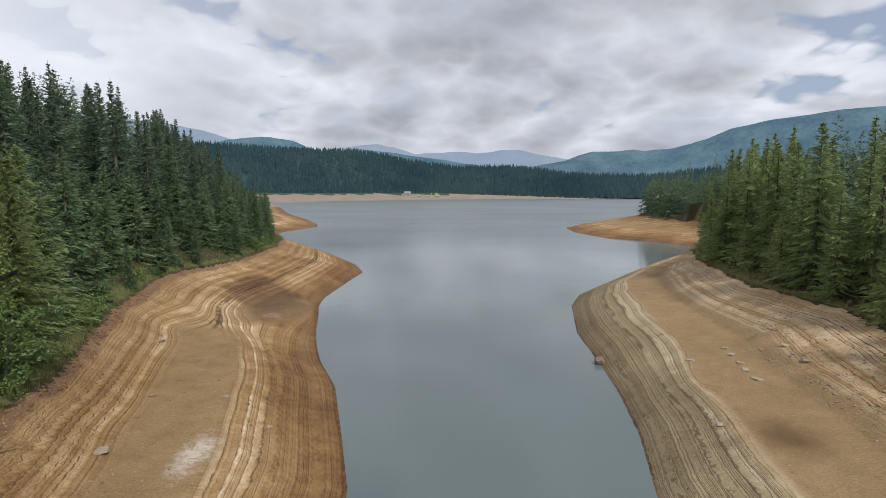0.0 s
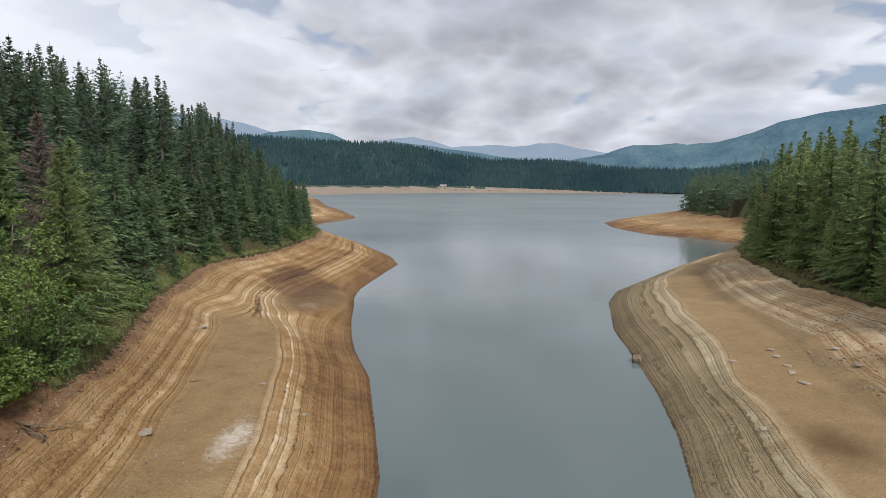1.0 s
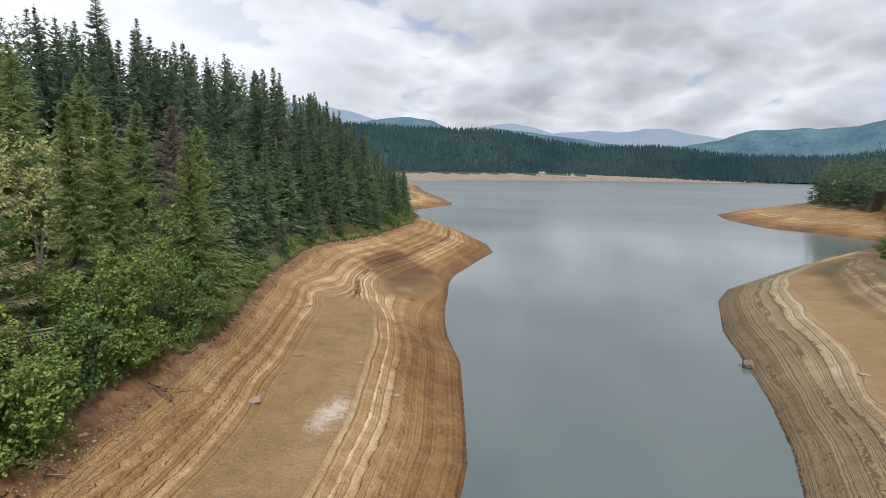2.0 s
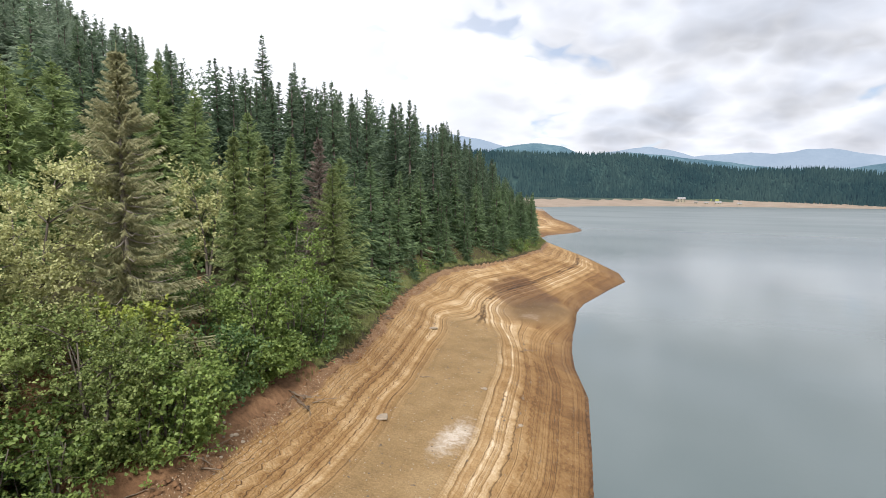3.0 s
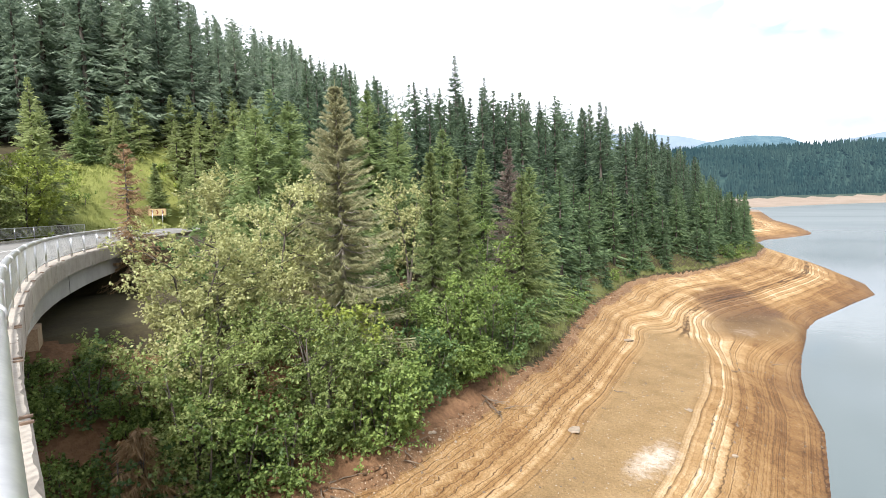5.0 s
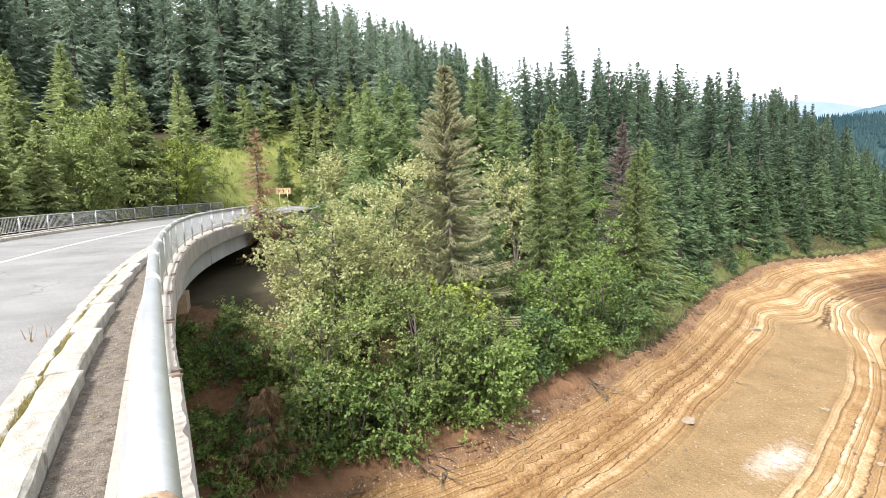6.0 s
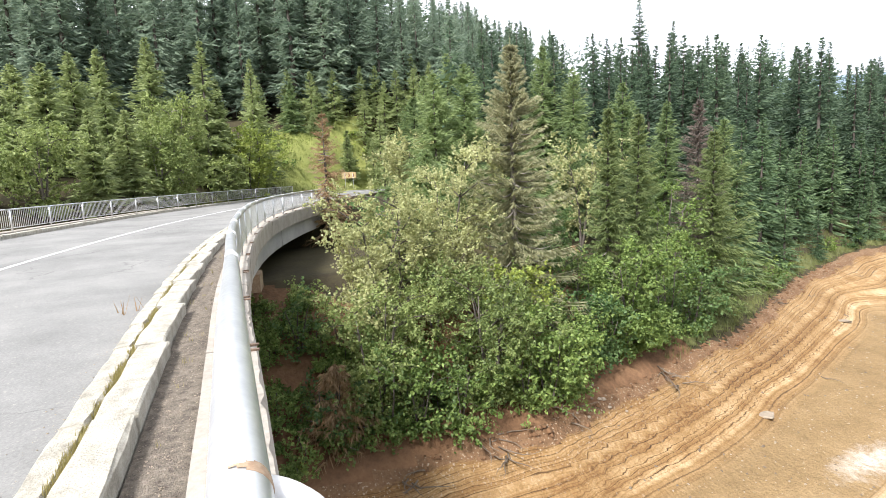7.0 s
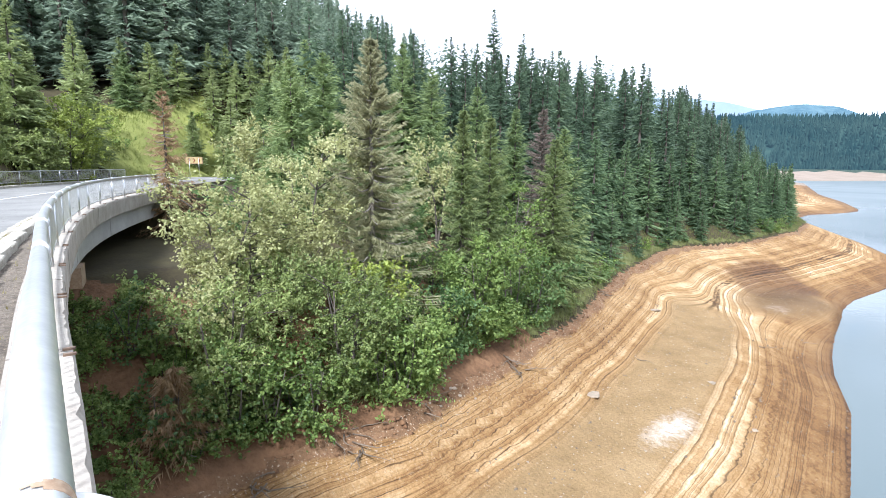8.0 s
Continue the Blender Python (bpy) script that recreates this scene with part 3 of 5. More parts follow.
    rise = rise + 15 * np.exp(-(((x + 125) / 55) ** 2 + ((y - 70) / 62) ** 2)) * step(d, 10, 60) - 4.5 * np.exp(-(((x + 72) / 22) ** 2 + ((y - 18) / 16) ** 2))
    rise = rise + (0.9 * fbm(x, y, 14, 51, 4) + 0.25 * fbm(x, y, 2.5, 57, 3)) * step(d, 0, 5)
    rise = np.where(x > 10, FULL + 3.0 * (1 - np.exp(-d / 14)) + 0.10 * np.minimum(d, 250) + 0.8 * fbm(x, y, 14, 51, 4) * step(d, 0, 5), rise)
    rise = np.where(y > 600, FULL + 0.13 * np.minimum(d, 90) + 0.6 * fbm(x, y, 40, 51, 3), rise)
    z = np.where(upland, rise, z)
    # the road on its bank, past the end of the bridge
    rr = np.hypot(x - PIVOT[0], y - PIVOT[1])
    th = np.degrees(np.arctan2(PIVOT[0] - x, PIVOT[1] - y))
    off = np.maximum(np.maximum(105.9 - rr, rr - 119.4), 0)
    bed = np.maximum((1 - step(off, 0.0, 7.0)) * step(th, 21.0, 24.5) * (1 - step(th, 46, 54)),
                     (1 - step(off, 0.0, 7.0)) * step(-th, 14.0, 17.0))
    under = (1 - step(off, 1.0, 7.0)) * (1 - step(th, 21.0, 23.0))
    z = np.where(upland, z - under * np.maximum(0, z - 10.4), z)
    z = np.where(upland, z + bed * (DECK - 0.25 - z), z)
    z = np.where((off < 0.8) & (th > 5) & (th < 47), np.minimum(z, DECK - 0.22), z)
    damp = np.where(wet, 1, np.maximum(np.maximum(0.8 * (1 - step(z, 0.02, 0.20)), np.where(y > 44, 0.55, 0.2) * (1 - step(z + 0.5 * fbm(x, y, 5, 111, 3), 0.2, 1.5))), 0.75 * np.clip(hollow * 1.3 - 0.35, 0, 1)))
    brown = np.exp(-(((x + 23.5 + 0.3 * (y - 68)) / 4.6) ** 2 + ((y - 67) / 7.5) ** 2) ** 1.3) + 0.5 * fbm(x, y, 5, 113, 3)
    damp = np.maximum(damp, np.where(x < 0, 0.9 * step(brown, 0.15, 0.6), 0))
    damp = np.maximum(damp, 0.75 * np.clip(1.4 * np.exp(-(((x - 17.7) / 1.5) ** 2 + ((y - 26.0) / 2.4) ** 2)) - 0.3, 0, 1))
    crust = 1.15 * np.exp(-(((x + 11.7 + 0.12 * (y - 23.5)) / 1.0) ** 2 + ((y - 23.6) / 2.8) ** 2)) + 0.75 * np.exp(-(((x + 19.0) / 1.5) ** 2 + ((y - 57.0) / 2.2) ** 2))
    clay = np.where(x > 6, (1 - step(s, 0.36, 0.46)) * (1 - step(y, 84, 100)), 0.0)
    return z, k, flat, damp, crust, clay, soil, d


def height(x, y):
    return float(ground_at(np.array([x]), np.array([y]))[0][0])


def stretched(fine0, fine1, pitch, low, high, growth=1.09):
    out = list(np.arange(fine0, fine1, pitch))
    p, v = pitch, out[-1]
    while v < high:
        p *= growth
        v += p
        out.append(min(v, high))
    p, v = pitch, out[0]
    while v > low:
        p *= growth
        v -= p
        out.insert(0, max(v, low))
    return np.array(out)


def make_ground():
    xs = stretched(-34.0, 37.0, 0.245, -4600, 4600, 1.05)
    ys = stretched(3.0, 105.0, 0.4, -600, 4700, 1.035)
    X, Y = np.meshgrid(xs, ys)
    z, stair, flat, damp, crust, clay, soil, d = ground_at(X.ravel(), Y.ravel())
    w, h = len(xs), len(ys)
    i = np.arange(w * h).reshape(h, w)
    quads = np.stack([i[:-1, :-1], i[:-1, 1:], i[1:, 1:], i[1:, :-1]], -1).reshape(-1, 4)
    me = bpy.data.meshes.new("ground")
    me.vertices.add(w * h)
    me.vertices.foreach_set("co", np.stack([X.ravel(), Y.ravel(), z], -1).ravel())
    me.loops.add(quads.size)
    me.loops.foreach_set("vertex_index", quads.ravel())
    me.polygons.add(len(quads))
    me.polygons.foreach_set("loop_start", np.arange(0, quads.size, 4))
    for one in (BEACH, FOREST_FLOOR, MEADOW, RED_SOIL, FAR_GROUND, FAR_BEACH, TURF):
        me.materials.append(one)
    xq, yq, dq = X.ravel()[quads].mean(1), Y.ravel()[quads].mean(1), d[quads].mean(1)
    slot = np.zeros(len(quads), int)
    slot[dq > 0.02] = 1
    turf = (dq > 0.25) & (dq < 0.9 + 1.4 * fbm(xq, yq, 5, 71, 3)) & (yq > 22)
    slot[turf] = 6
    th = np.degrees(np.arctan2(PIVOT[0] - xq, PIVOT[1] - yq))
    rr = np.hypot(xq - PIVOT[0], yq - PIVOT[1])
    far_off = np.hypot(xq, yq) + 5 * fbm(xq, yq, 4, 87, 3)
    slot[(th > 33) & (rr > 118.6) & (far_off < 97) & (far_off > 70) & (xq < -(2.9 + 1.0 * fbm(xq, yq, 3, 89, 3)) * yq) & (rr < 132) & (yq > 2)] = 2
    slot[(dq > 0.02) & (yq < 22) & (yq > -40) & (xq > -40) & (xq < 0) & (dq < 8 + 5 * fbm(xq, yq, 6, 77, 3))] = 3
    slot[(yq > 600)] = 5
    slot[(yq > 600) & (dq > 62 + 30 * fbm(xq, yq, 60, 79, 3))] = 4
    slot[(yq > 1300) & (dq > 30) & (dq < 95) & (xq > -110) & (xq < 60) & (fbm(xq, yq, 30, 83, 3) > 0.12)] = 2
    me.polygons.foreach_set("material_index", slot)
    me.polygons.foreach_set("use_smooth", np.ones(len(quads), bool))
    for key, values in (("stair", stair), ("flatness", flat), ("damp", damp), ("crust", crust), ("clay", clay), ("soil", soil)):
        me.attributes.new(key, "FLOAT", "POINT").data.foreach_set("value", np.asarray(values, np.float32))
    me.update(calc_edges=True)
    tagged(new("ground", me), "terraced sandy reservoir shore rising to wooded slopes", "ground", kind="structure")


make_ground()
lake = mesh_of("water", [(-900, -500, 0), (900, -500, 0), (900, 1500, 0), (-900, 1500, 0)], [(0, 1, 2, 3)], WATER)
tagged(new("water", lake), "still grey lake water mirroring the clouds", "lake", kind="structure")


# ---------------------------------------------------------------- trees
def spruce_twigs(rng, h, r, whorls, per, twigs, bare=0.05, hang=0.18, lean=0.0, gaps=0.0, power=0.8, slim=0.55, fine=0.36, ragged=0.3):
    """Vertices and triangles of a spruce's branches: drooping sprays with hanging twigs."""
    u = bare + (1 - bare) * (np.linspace(0, 1, whorls) ** 0.92)
    u = np.repeat(u, per)
    u = np.clip(u + rng.normal(0, ragged / whorls, u.size), bare * 0.7, 0.985)
    keep = rng.random(u.size) > gaps
    u = u[keep]
    n = u.size
    az = rng.random(n) * 2 * np.pi
    reach = r * np.minimum(1.0, 1.18 * (1 - u)) ** power * (0.5 + 0.65 * rng.random(n)) + 0.08
    reach *= np.where(u < bare + 0.08, 0.75, 1.0) * (1 + 0.14 * np.sin(az * 2 + rng.random() * 6) + 0.1 * np.sin(u * 23 + rng.random() * 6))
    slope = -0.55 + 0.95 * u + rng.normal(0, 0.12, n)
    way = np.stack([np.cos(az), np.sin(az), 0 * az], -1)
    side = np.stack([-np.sin(az), np.cos(az), 0 * az], -1)
    root = np.stack([lean * h * u**2, 0 * u, u * h], -1)
    up = np.array([0, 0, 1.0])
    verts = []

    def spine(t):
        t = np.asarray(t)[..., None]
        rl = reach[:, None]
        return root + way * rl * t + up * rl * (slope[:, None] * t + (0.28 - 0.1 * u[:, None]) * t**3 - 0.10 * t)

    for k in range(twigs):
        t = (k + 0.6 + 0.7 * (rng.random(n) - 0.5)) / twigs
        p = spine(t)
        for sgn in (-1, 1):
            l = reach * fine * (1.25 - 0.9 * t) * (0.6 + 0.8 * rng.random(n)) + 0.12
            go = way * (0.55 + 0.5 * rng.random(n))[:, None] + side * (sgn * (0.3 + 0.6 * rng.random(n)))[:, None]
            drop = (-hang - 0.45 * rng.random(n) + 0.12)[:, None] * up
            tip = p + (go + drop) * l[:, None]
            w = (slim * (0.25 * l + 0.045))[:, None]
            roll = rng.uniform(-1.3, 1.3, n)
            edge = way * np.cos(roll)[:, None] + up * np.sin(roll)[:, None]
            verts.append(np.stack([p - edge * w, p + edge * w, tip], 1))
    p, tip = spine(np.full(n, 0.7)), spine(np.full(n, 1.06))
    w = (slim * (0.12 * reach + 0.04))[:, None]
    verts.append(np.stack([p - side * w, p + side * w, tip], 1))
    # leader shoot
    top = np.array([lean * h, 0, h])
    shoot = []
    for q in range(3):
        d = np.array([math.cos(2.1 * q), math.sin(2.1 * q), 0]) * 0.06
        shoot.append([top + d - [0, 0, 0.9], top - d - [0, 0, 0.9], top + [0, 0, 0.35]])
    verts.append(np.array(shoot))
    v = np.concatenate(verts).reshape(-1, 3)
    return v, np.arange(len(v)).reshape(-1, 3)


def tri_mesh(name, v, f, mat):
    me = bpy.data.meshes.new(name)
    me.vertices.add(len(v))
    me.vertices.foreach_set("co", np.asarray(v, float).ravel())
    me.loops.add(f.size)
    me.loops.foreach_set("vertex_index", f.ravel())
    me.polygons.add(len(f))
    me.polygons.foreach_set("loop_start", np.arange(0, f.size, 3))
    me.materials.append(mat)
    me.update(calc_edges=True)
    return me


def spruce(seed, h, r, mat, label, place, name="spruce_tree", group="", whorls=34, per=8, twigs=5, turn=0.0, boughs=0, bark=BARK, trunk_r=None, **how):
    rng = np.random.default_rng(seed)
    tree = thing(name, label, "spruce", place, group, turn=turn)
    lean = how.get("lean", 0.0)
    tr = trunk_r or 0.016 * h
    pts = [(lean * h * k * k, 0, h * k - (0.5 if k == 0 else 0)) for k in (0, 0.15, 0.35, 0.6, 0.85, 0.99)]
    pieces = [tube(pts, [tr * 1.3, tr, tr * 0.8, tr * 0.5, tr * 0.2, 0.01], 7)]
    trunk = part("trunk", mesh_of("trunk", *joined(pieces), bark, True), tree)
    part("crown", tri_mesh("crown", *spruce_twigs(rng, h, r, whorls, per, twigs, **how), mat), tree)
    for _ in range(boughs):
        u, a = rng.uniform(0.1, 0.85), rng.uniform(0, 6.28)
        l = r * (1 - u) * rng.uniform(0.6, 1.05) + 0.1
        b = [(math.cos(a) * l * q, math.sin(a) * l * q, u * h - l * 0.35 * q + l * 0.3 * q**3) for q in (0, 0.35, 0.7, 1.0)]
        part("bough", mesh_of("bough", *tube(b, [0.05, 0.035, 0.02, 0.008], 5), PALE_BARK, True), trunk)
    return tree


def leaf_cloud(rng, centres, sizes, count, leaf, outward):
    """Leaves along short sprigs that grow up and outwards: each a small folded kite of two triangles."""
    c, s = np.asarray(centres), np.asarray(sizes)
    per = 4
    c, s = np.repeat(c, per, 0), np.repeat(s, per)
    go = rng.normal(0, 0.75, (len(c), 3)) + outward(c) * 0.55 + np.array([0, 0, 0.45])
    go /= np.linalg.norm(go, axis=1)[:, None]
    root = c + rng.normal(0, 0.45, (len(c), 3)) * s[:, None]
    long = s * rng.uniform(0.9, 2.3, len(c))
    count = max(4, count // per)
    root, go, long = np.repeat(root, count, 0), np.repeat(go, count, 0), np.repeat(long, count)
    n = len(root)
    u = rng.random(n)
    d = rng.normal(0, 1, (n, 3))
    d /= np.linalg.norm(d, axis=1)[:, None]
    p = root + go * (long * u)[:, None] + d * (long * (0.30 - 0.2 * u) * rng.random(n) ** 0.6)[:, None]
    nrm = d * 0.7 + np.array([0, 0, 0.6]) + rng.normal(0, 0.55, (n, 3)) + 0.25 * go
    nrm /= np.linalg.norm(nrm, axis=1)[:, None]
    a = np.cross(nrm, rng.normal(0, 1, (n, 3)))
    a /= np.linalg.norm(a, axis=1)[:, None]
    b = np.cross(nrm, a)
    l = (leaf * (0.6 + 0.75 * rng.random(n)))[:, None]
    base, tip = p - a * l * 0.5, p + a * l * 0.5 - nrm * l * 0.12
    one, two = p + b * l * 0.32 - a * l * 0.05 + nrm * l * 0.08, p - b * l * 0.32 - a * l * 0.05 + nrm * l * 0.08
    v = np.stack([base, one, tip, two], 1).reshape(-1, 3)
    i = np.arange(n)[:, None] * 4
    return v, np.concatenate([i + [0, 1, 2], i + [0, 2, 3]], 1).reshape(-1, 3)


def broadleaf(seed, h, spread, mat, label, place, name="broadleaf_tree", clumps=110, count=42, leaf=0.13, stems=1, low=0.22, category="tree", group="", bark=BARK, turn=0.0, clump=1.0):
    rng = np.random.default_rng(seed)
    tree = thing(name, label, category, place, group, turn=turn)
    centres, sizes = [], []
    for s in range(stems):
        a = 2 * math.pi * s / max(stems, 1) + rng.uniform(0, 1)
        off = (0.0 if stems == 1 else spread * 0.35)
        tip = np.array([math.cos(a) * off, math.sin(a) * off, h * rng.uniform(0.78, 0.92)])
        bend = rng.normal(0, 0.03 * h, 2)
        pts = [tuple(np.array([0, 0, -0.4]) * (1 - q) + tip * q + np.array([bend[0], bend[1], 0]) * math.sin(q * 3.1)) for q in np.linspace(0, 1, 7)]
        trunk = part("trunk", mesh_of("trunk", *tube(pts, [0.014 * h * (1 - 0.9 * q) + 0.012 for q in np.linspace(0, 1, 7)], 7), bark, True), tree)
        limbs = max(5, clumps // (6 * stems))
        for k in range(limbs):
            q = low + (0.96 - low) * (k + rng.random()) / limbs
            p0 = np.array(pts[min(6, int(q * 6.99))])
            ang = rng.uniform(0, 6.28)
            reach = spread * (0.35 + 0.65 * math.sin(math.pi * min(1, (1 - q) * 0.9 + 0.18))) * rng.uniform(0.6, 1.0)
            p1 = p0 + np.array([math.cos(ang) * reach, math.sin(ang) * reach, reach * rng.uniform(0.15, 0.6)])
            mid = (p0 + p1) / 2 + np.array([0, 0, 0.12 * reach])
            part("limb", mesh_of("limb", *tube([tuple(p0), tuple(mid), tuple(p1)], [0.0045 * h, 0.003 * h, 0.005], 5), bark, True), trunk)
            for e in range(max(2, clumps // (stems * limbs))):
                f = rng.uniform(0.35, 1.08)
                centres.append(p0 + (p1 - p0) * f + rng.normal(0, 0.16 * spread, 3) * np.array([1, 1, 0.8]))
                sizes.append(rng.uniform(0.09, 0.18) * min(spread, 1.9) * clump + 0.09)
    centres = np.array(centres)
    centres[:, 2] = np.maximum(centres[:, 2], 0.35)
    heart = np.array([0, 0, h * 0.5])

    def outward(p):
        o = p - heart
        return o / (np.linalg.norm(o, axis=1)[:, None] + 1e-6)

    part("crown", tri_mesh("crown", *leaf_cloud(rng, centres, np.array(sizes), count, leaf, outward), mat), tree)
    return tree


# ---------------------------------------------------------------- the bridge
def bow(th):
    """How far the inner edge of the deck leaves the circle, as the curve tightens towards its end."""
    return float(np.interp(th, (2, 3.3, 4.2, 7, 9, 11, 13.5, 15.5, 18, 20.5, 24), (0, 0.01, 0.05, 0.26, 0.42, 0.6, 0.74, 0.72, 0.55, 0.3, 0)))


def arc_point(r, th, z=0.0):
    a = radians(th)
    r = r + bow(th) * min(1.0, max(0.0, (112.0 - r) / 3.5))
    return (PIVOT[0] - r * math.sin(a), PIVOT[1] - r * math.cos(a), z)


def arc_bar(r0, r1, z0, z1, th0, th1, pitch=1.0):
    """A bar of rectangular section swept round the road's curve."""
    n = max(1, int(abs(th1 - th0) / pitch))
    verts, faces = [], []
    for i in range(n + 1):
        th = th0 + (th1 - th0) * i / n
        verts += [arc_point(r0, th, z0), arc_point(r1, th, z0), arc_point(r1, th, z1), arc_point(r0, th, z1)]
    for i in range(n):
        a, b = 4 * i, 4 * i + 4
        for k in range(4):
            faces.append((a + k, a + (k + 1) % 4, b + (k + 1) % 4, b + k))
    faces += [(3, 2, 1, 0), (4 * n, 4 * n + 1, 4 * n + 2, 4 * n + 3)]
    return verts, faces


T0, T1 = -16.0, 24.0
bridge = thing("bridge", "curved concrete road bridge with weathered pale edge", "bridge")
part("deck_slab", mesh_of("deck_slab", *arc_bar(106.9, 118.6, 12.75, DECK - 0.02, T0, T1), CONCRETE), bridge)
for r in (106.88, 110.6, 114.3, 117.9):
    for a, b in ((T0, -6.02), (-5.98, 12.18), (12.22, 16.3), (16.36, T1)):
        part("girder", mesh_of("girder", *arc_bar(r, r + 0.45, 11.65, 12.75, a, b), GIRDER), bridge)
for th in (12.2, -6.0):
    part("pier_cap", mesh_of("pier_cap", *arc_bar(106.75, 118.5, 10.95, 11.62, th - 0.3, th + 0.3), STAINED), bridge)
    for r in (108.3, 112.7, 117.0):
        x, y, _ = arc_point(r, th)
        z = height(x, y) - 1.0
        part("pier", mesh_of("pier", *tube([(x, y, z), (x, y, 10.85)], 0.55, 14), CONCRETE, True), bridge)
for th in (T0 - 0.6, T1 + 0.1):
    part("abutment", mesh_of("abutment", *arc_bar(106.7, 118.7, 7.0, 12.75, th, th + 0.5), CONCRETE), bridge)


def edge_beam(r0, r1, z0, z1, th0, th1, rng):
    """The beam under a railing, its outer edge chipped and frayed."""
    n = int((th1 - th0) / 0.08)
    verts, faces = [], []
    for i in range(n + 1):
        th = th0 + (th1 - th0) * i / n
        chip = 0.035 * max(0.0, rng.gauss(-0.1, 0.8))
        verts += [arc_point(r0 + 0.02 * rng.random(), th, z0 + 0.03 * rng.random()), arc_point(r1, th, z0), arc_point(r1, th, z1), arc_point(r0 + 0.02 + chip, th, z1), arc_point(r0, th, z1 - 0.05 - chip)]
    for i in range(n):
        a, b = 5 * i, 5 * i + 5
        faces += [(a + k, a + (k + 1) % 5, b + (k + 1) % 5, b + k) for k in range(5)]
    faces += [(4, 3, 2, 1, 0), tuple(5 * n + k for k in range(5))]
    return verts, faces


chips = random.Random(4)
for a in range(-10, 24, 2):
    part("edge_beam", mesh_of("edge_beam", *edge_beam(106.52 + 0.02 * chips.random(), 107.03, 12.60, WALKWAY, a + 0.01, a + 1.99, chips), CONCRETE), bridge)
part("edge_beam", mesh_of("edge_beam", *edge_beam(-118.9, -118.3, 12.60, WALKWAY, 180 - 10, 180 + 24, chips), CONCRETE), bridge)
road = mesh_of("road", *arc_bar(ROAD_IN - 0.4, ROAD_OUT + 0.3, DECK - 0.016, DECK, -40, 43), ASPHALT)
tagged(new("road", road), "worn pale grey asphalt road with faded line", "road", kind="structure")
line = mesh_of("road_line", *arc_bar(112.68, 112.82, DECK + 0.001, DECK + 0.005, -30, 43, 0.4), PAINT)
tagged(new("road_line", line), "faded white painted centre line on asphalt", "road marking", kind="structure")
for r0, r1 in ((107.035, 107.40), (117.74, 118.3)):
    me = mesh_of("grit_strip", *arc_bar(r0, r1, 12.9, WALKWAY - 0.05, -20, 40), GRAVEL)
    tagged(new("grit_strip", me), "strip of brown grit beside the kerb", "verge", kind="structure")

bar_mesh = mesh_of("bar", *tube([(0, 0, 0), (0, 0, 0.80)], 0.010, 5), STEEL)
plate_mesh = mesh_of("base_plate", *box(-0.05, 0.05, -0.022, 0.022, 0, 0.02), RUSTY_STEEL)


def railing(r, th0, th1, name, label, bays_deg, tube_r, near):
    """Bays of upright bars between posts, with a top tube and a bottom rail."""
    rail = thing(name, label, "railing")
    top, foot = WALKWAY + 0.95, WALKWAY + 0.14
    n = int(round((th1 - th0) / bays_deg))
    for i in range(n + 1):
        a, b = th0 + i * (th1 - th0) / n, th0 + (i + 1) * (th1 - th0) / n
        for k in ((0,) if not near else (-1, 1)):
            p = arc_point(r, a + k * math.degrees(0.09 / r))
            post = part("post", mesh_of("post", *tube([(p[0], p[1], WALKWAY - 0.06), (p[0], p[1], top - tube_r * 0.5)], 0.026 if near else 0.034, 8), STEEL, True), rail)
            if near:
                ob = part("base_plate", plate_mesh, post, "small rusty base plate")
                ob.matrix_basis = pose(*arc_point(r - 0.14, a + k * math.degrees(0.09 / r), WALKWAY), 0, 0, 90 - a)
        if near:
            q = [arc_point(r - 0.01, a + k * math.degrees(0.05 / r), top) for k in (-1.4, -1.0, -0.5, 0.5, 1.0, 1.4)]
            part("sleeve", mesh_of("sleeve", *tube(q, [tube_r * f for f in (0.98, 1.10, 1.2, 1.12, 1.2, 0.98)], 12), WHITE_PAINT, True), rail)
        if i == n:
            break
        steps = 8
        pts = [arc_point(r, a + (b - a) * k / steps, top) for k in range(steps + 1)]
        part("top_rail", mesh_of("top_rail", *tube(pts, tube_r, 20 if near else 8), STEEL, True), rail)
        pts = [arc_point(r, a + (b - a) * k / steps, foot) for k in range(steps + 1)]
        part("bottom_rail", mesh_of("bottom_rail", *tube(pts, 0.022, 6), STEEL, True), rail)
        m = max(2, int(radians(abs(b - a)) * r / 0.13))
        for k in range(1, m):
            p = arc_point(r, a + (b - a) * k / m)
            ob = part("bar", bar_mesh, rail)
            ob.matrix_basis = Matrix.Translation((p[0], p[1], foot))
    return rail


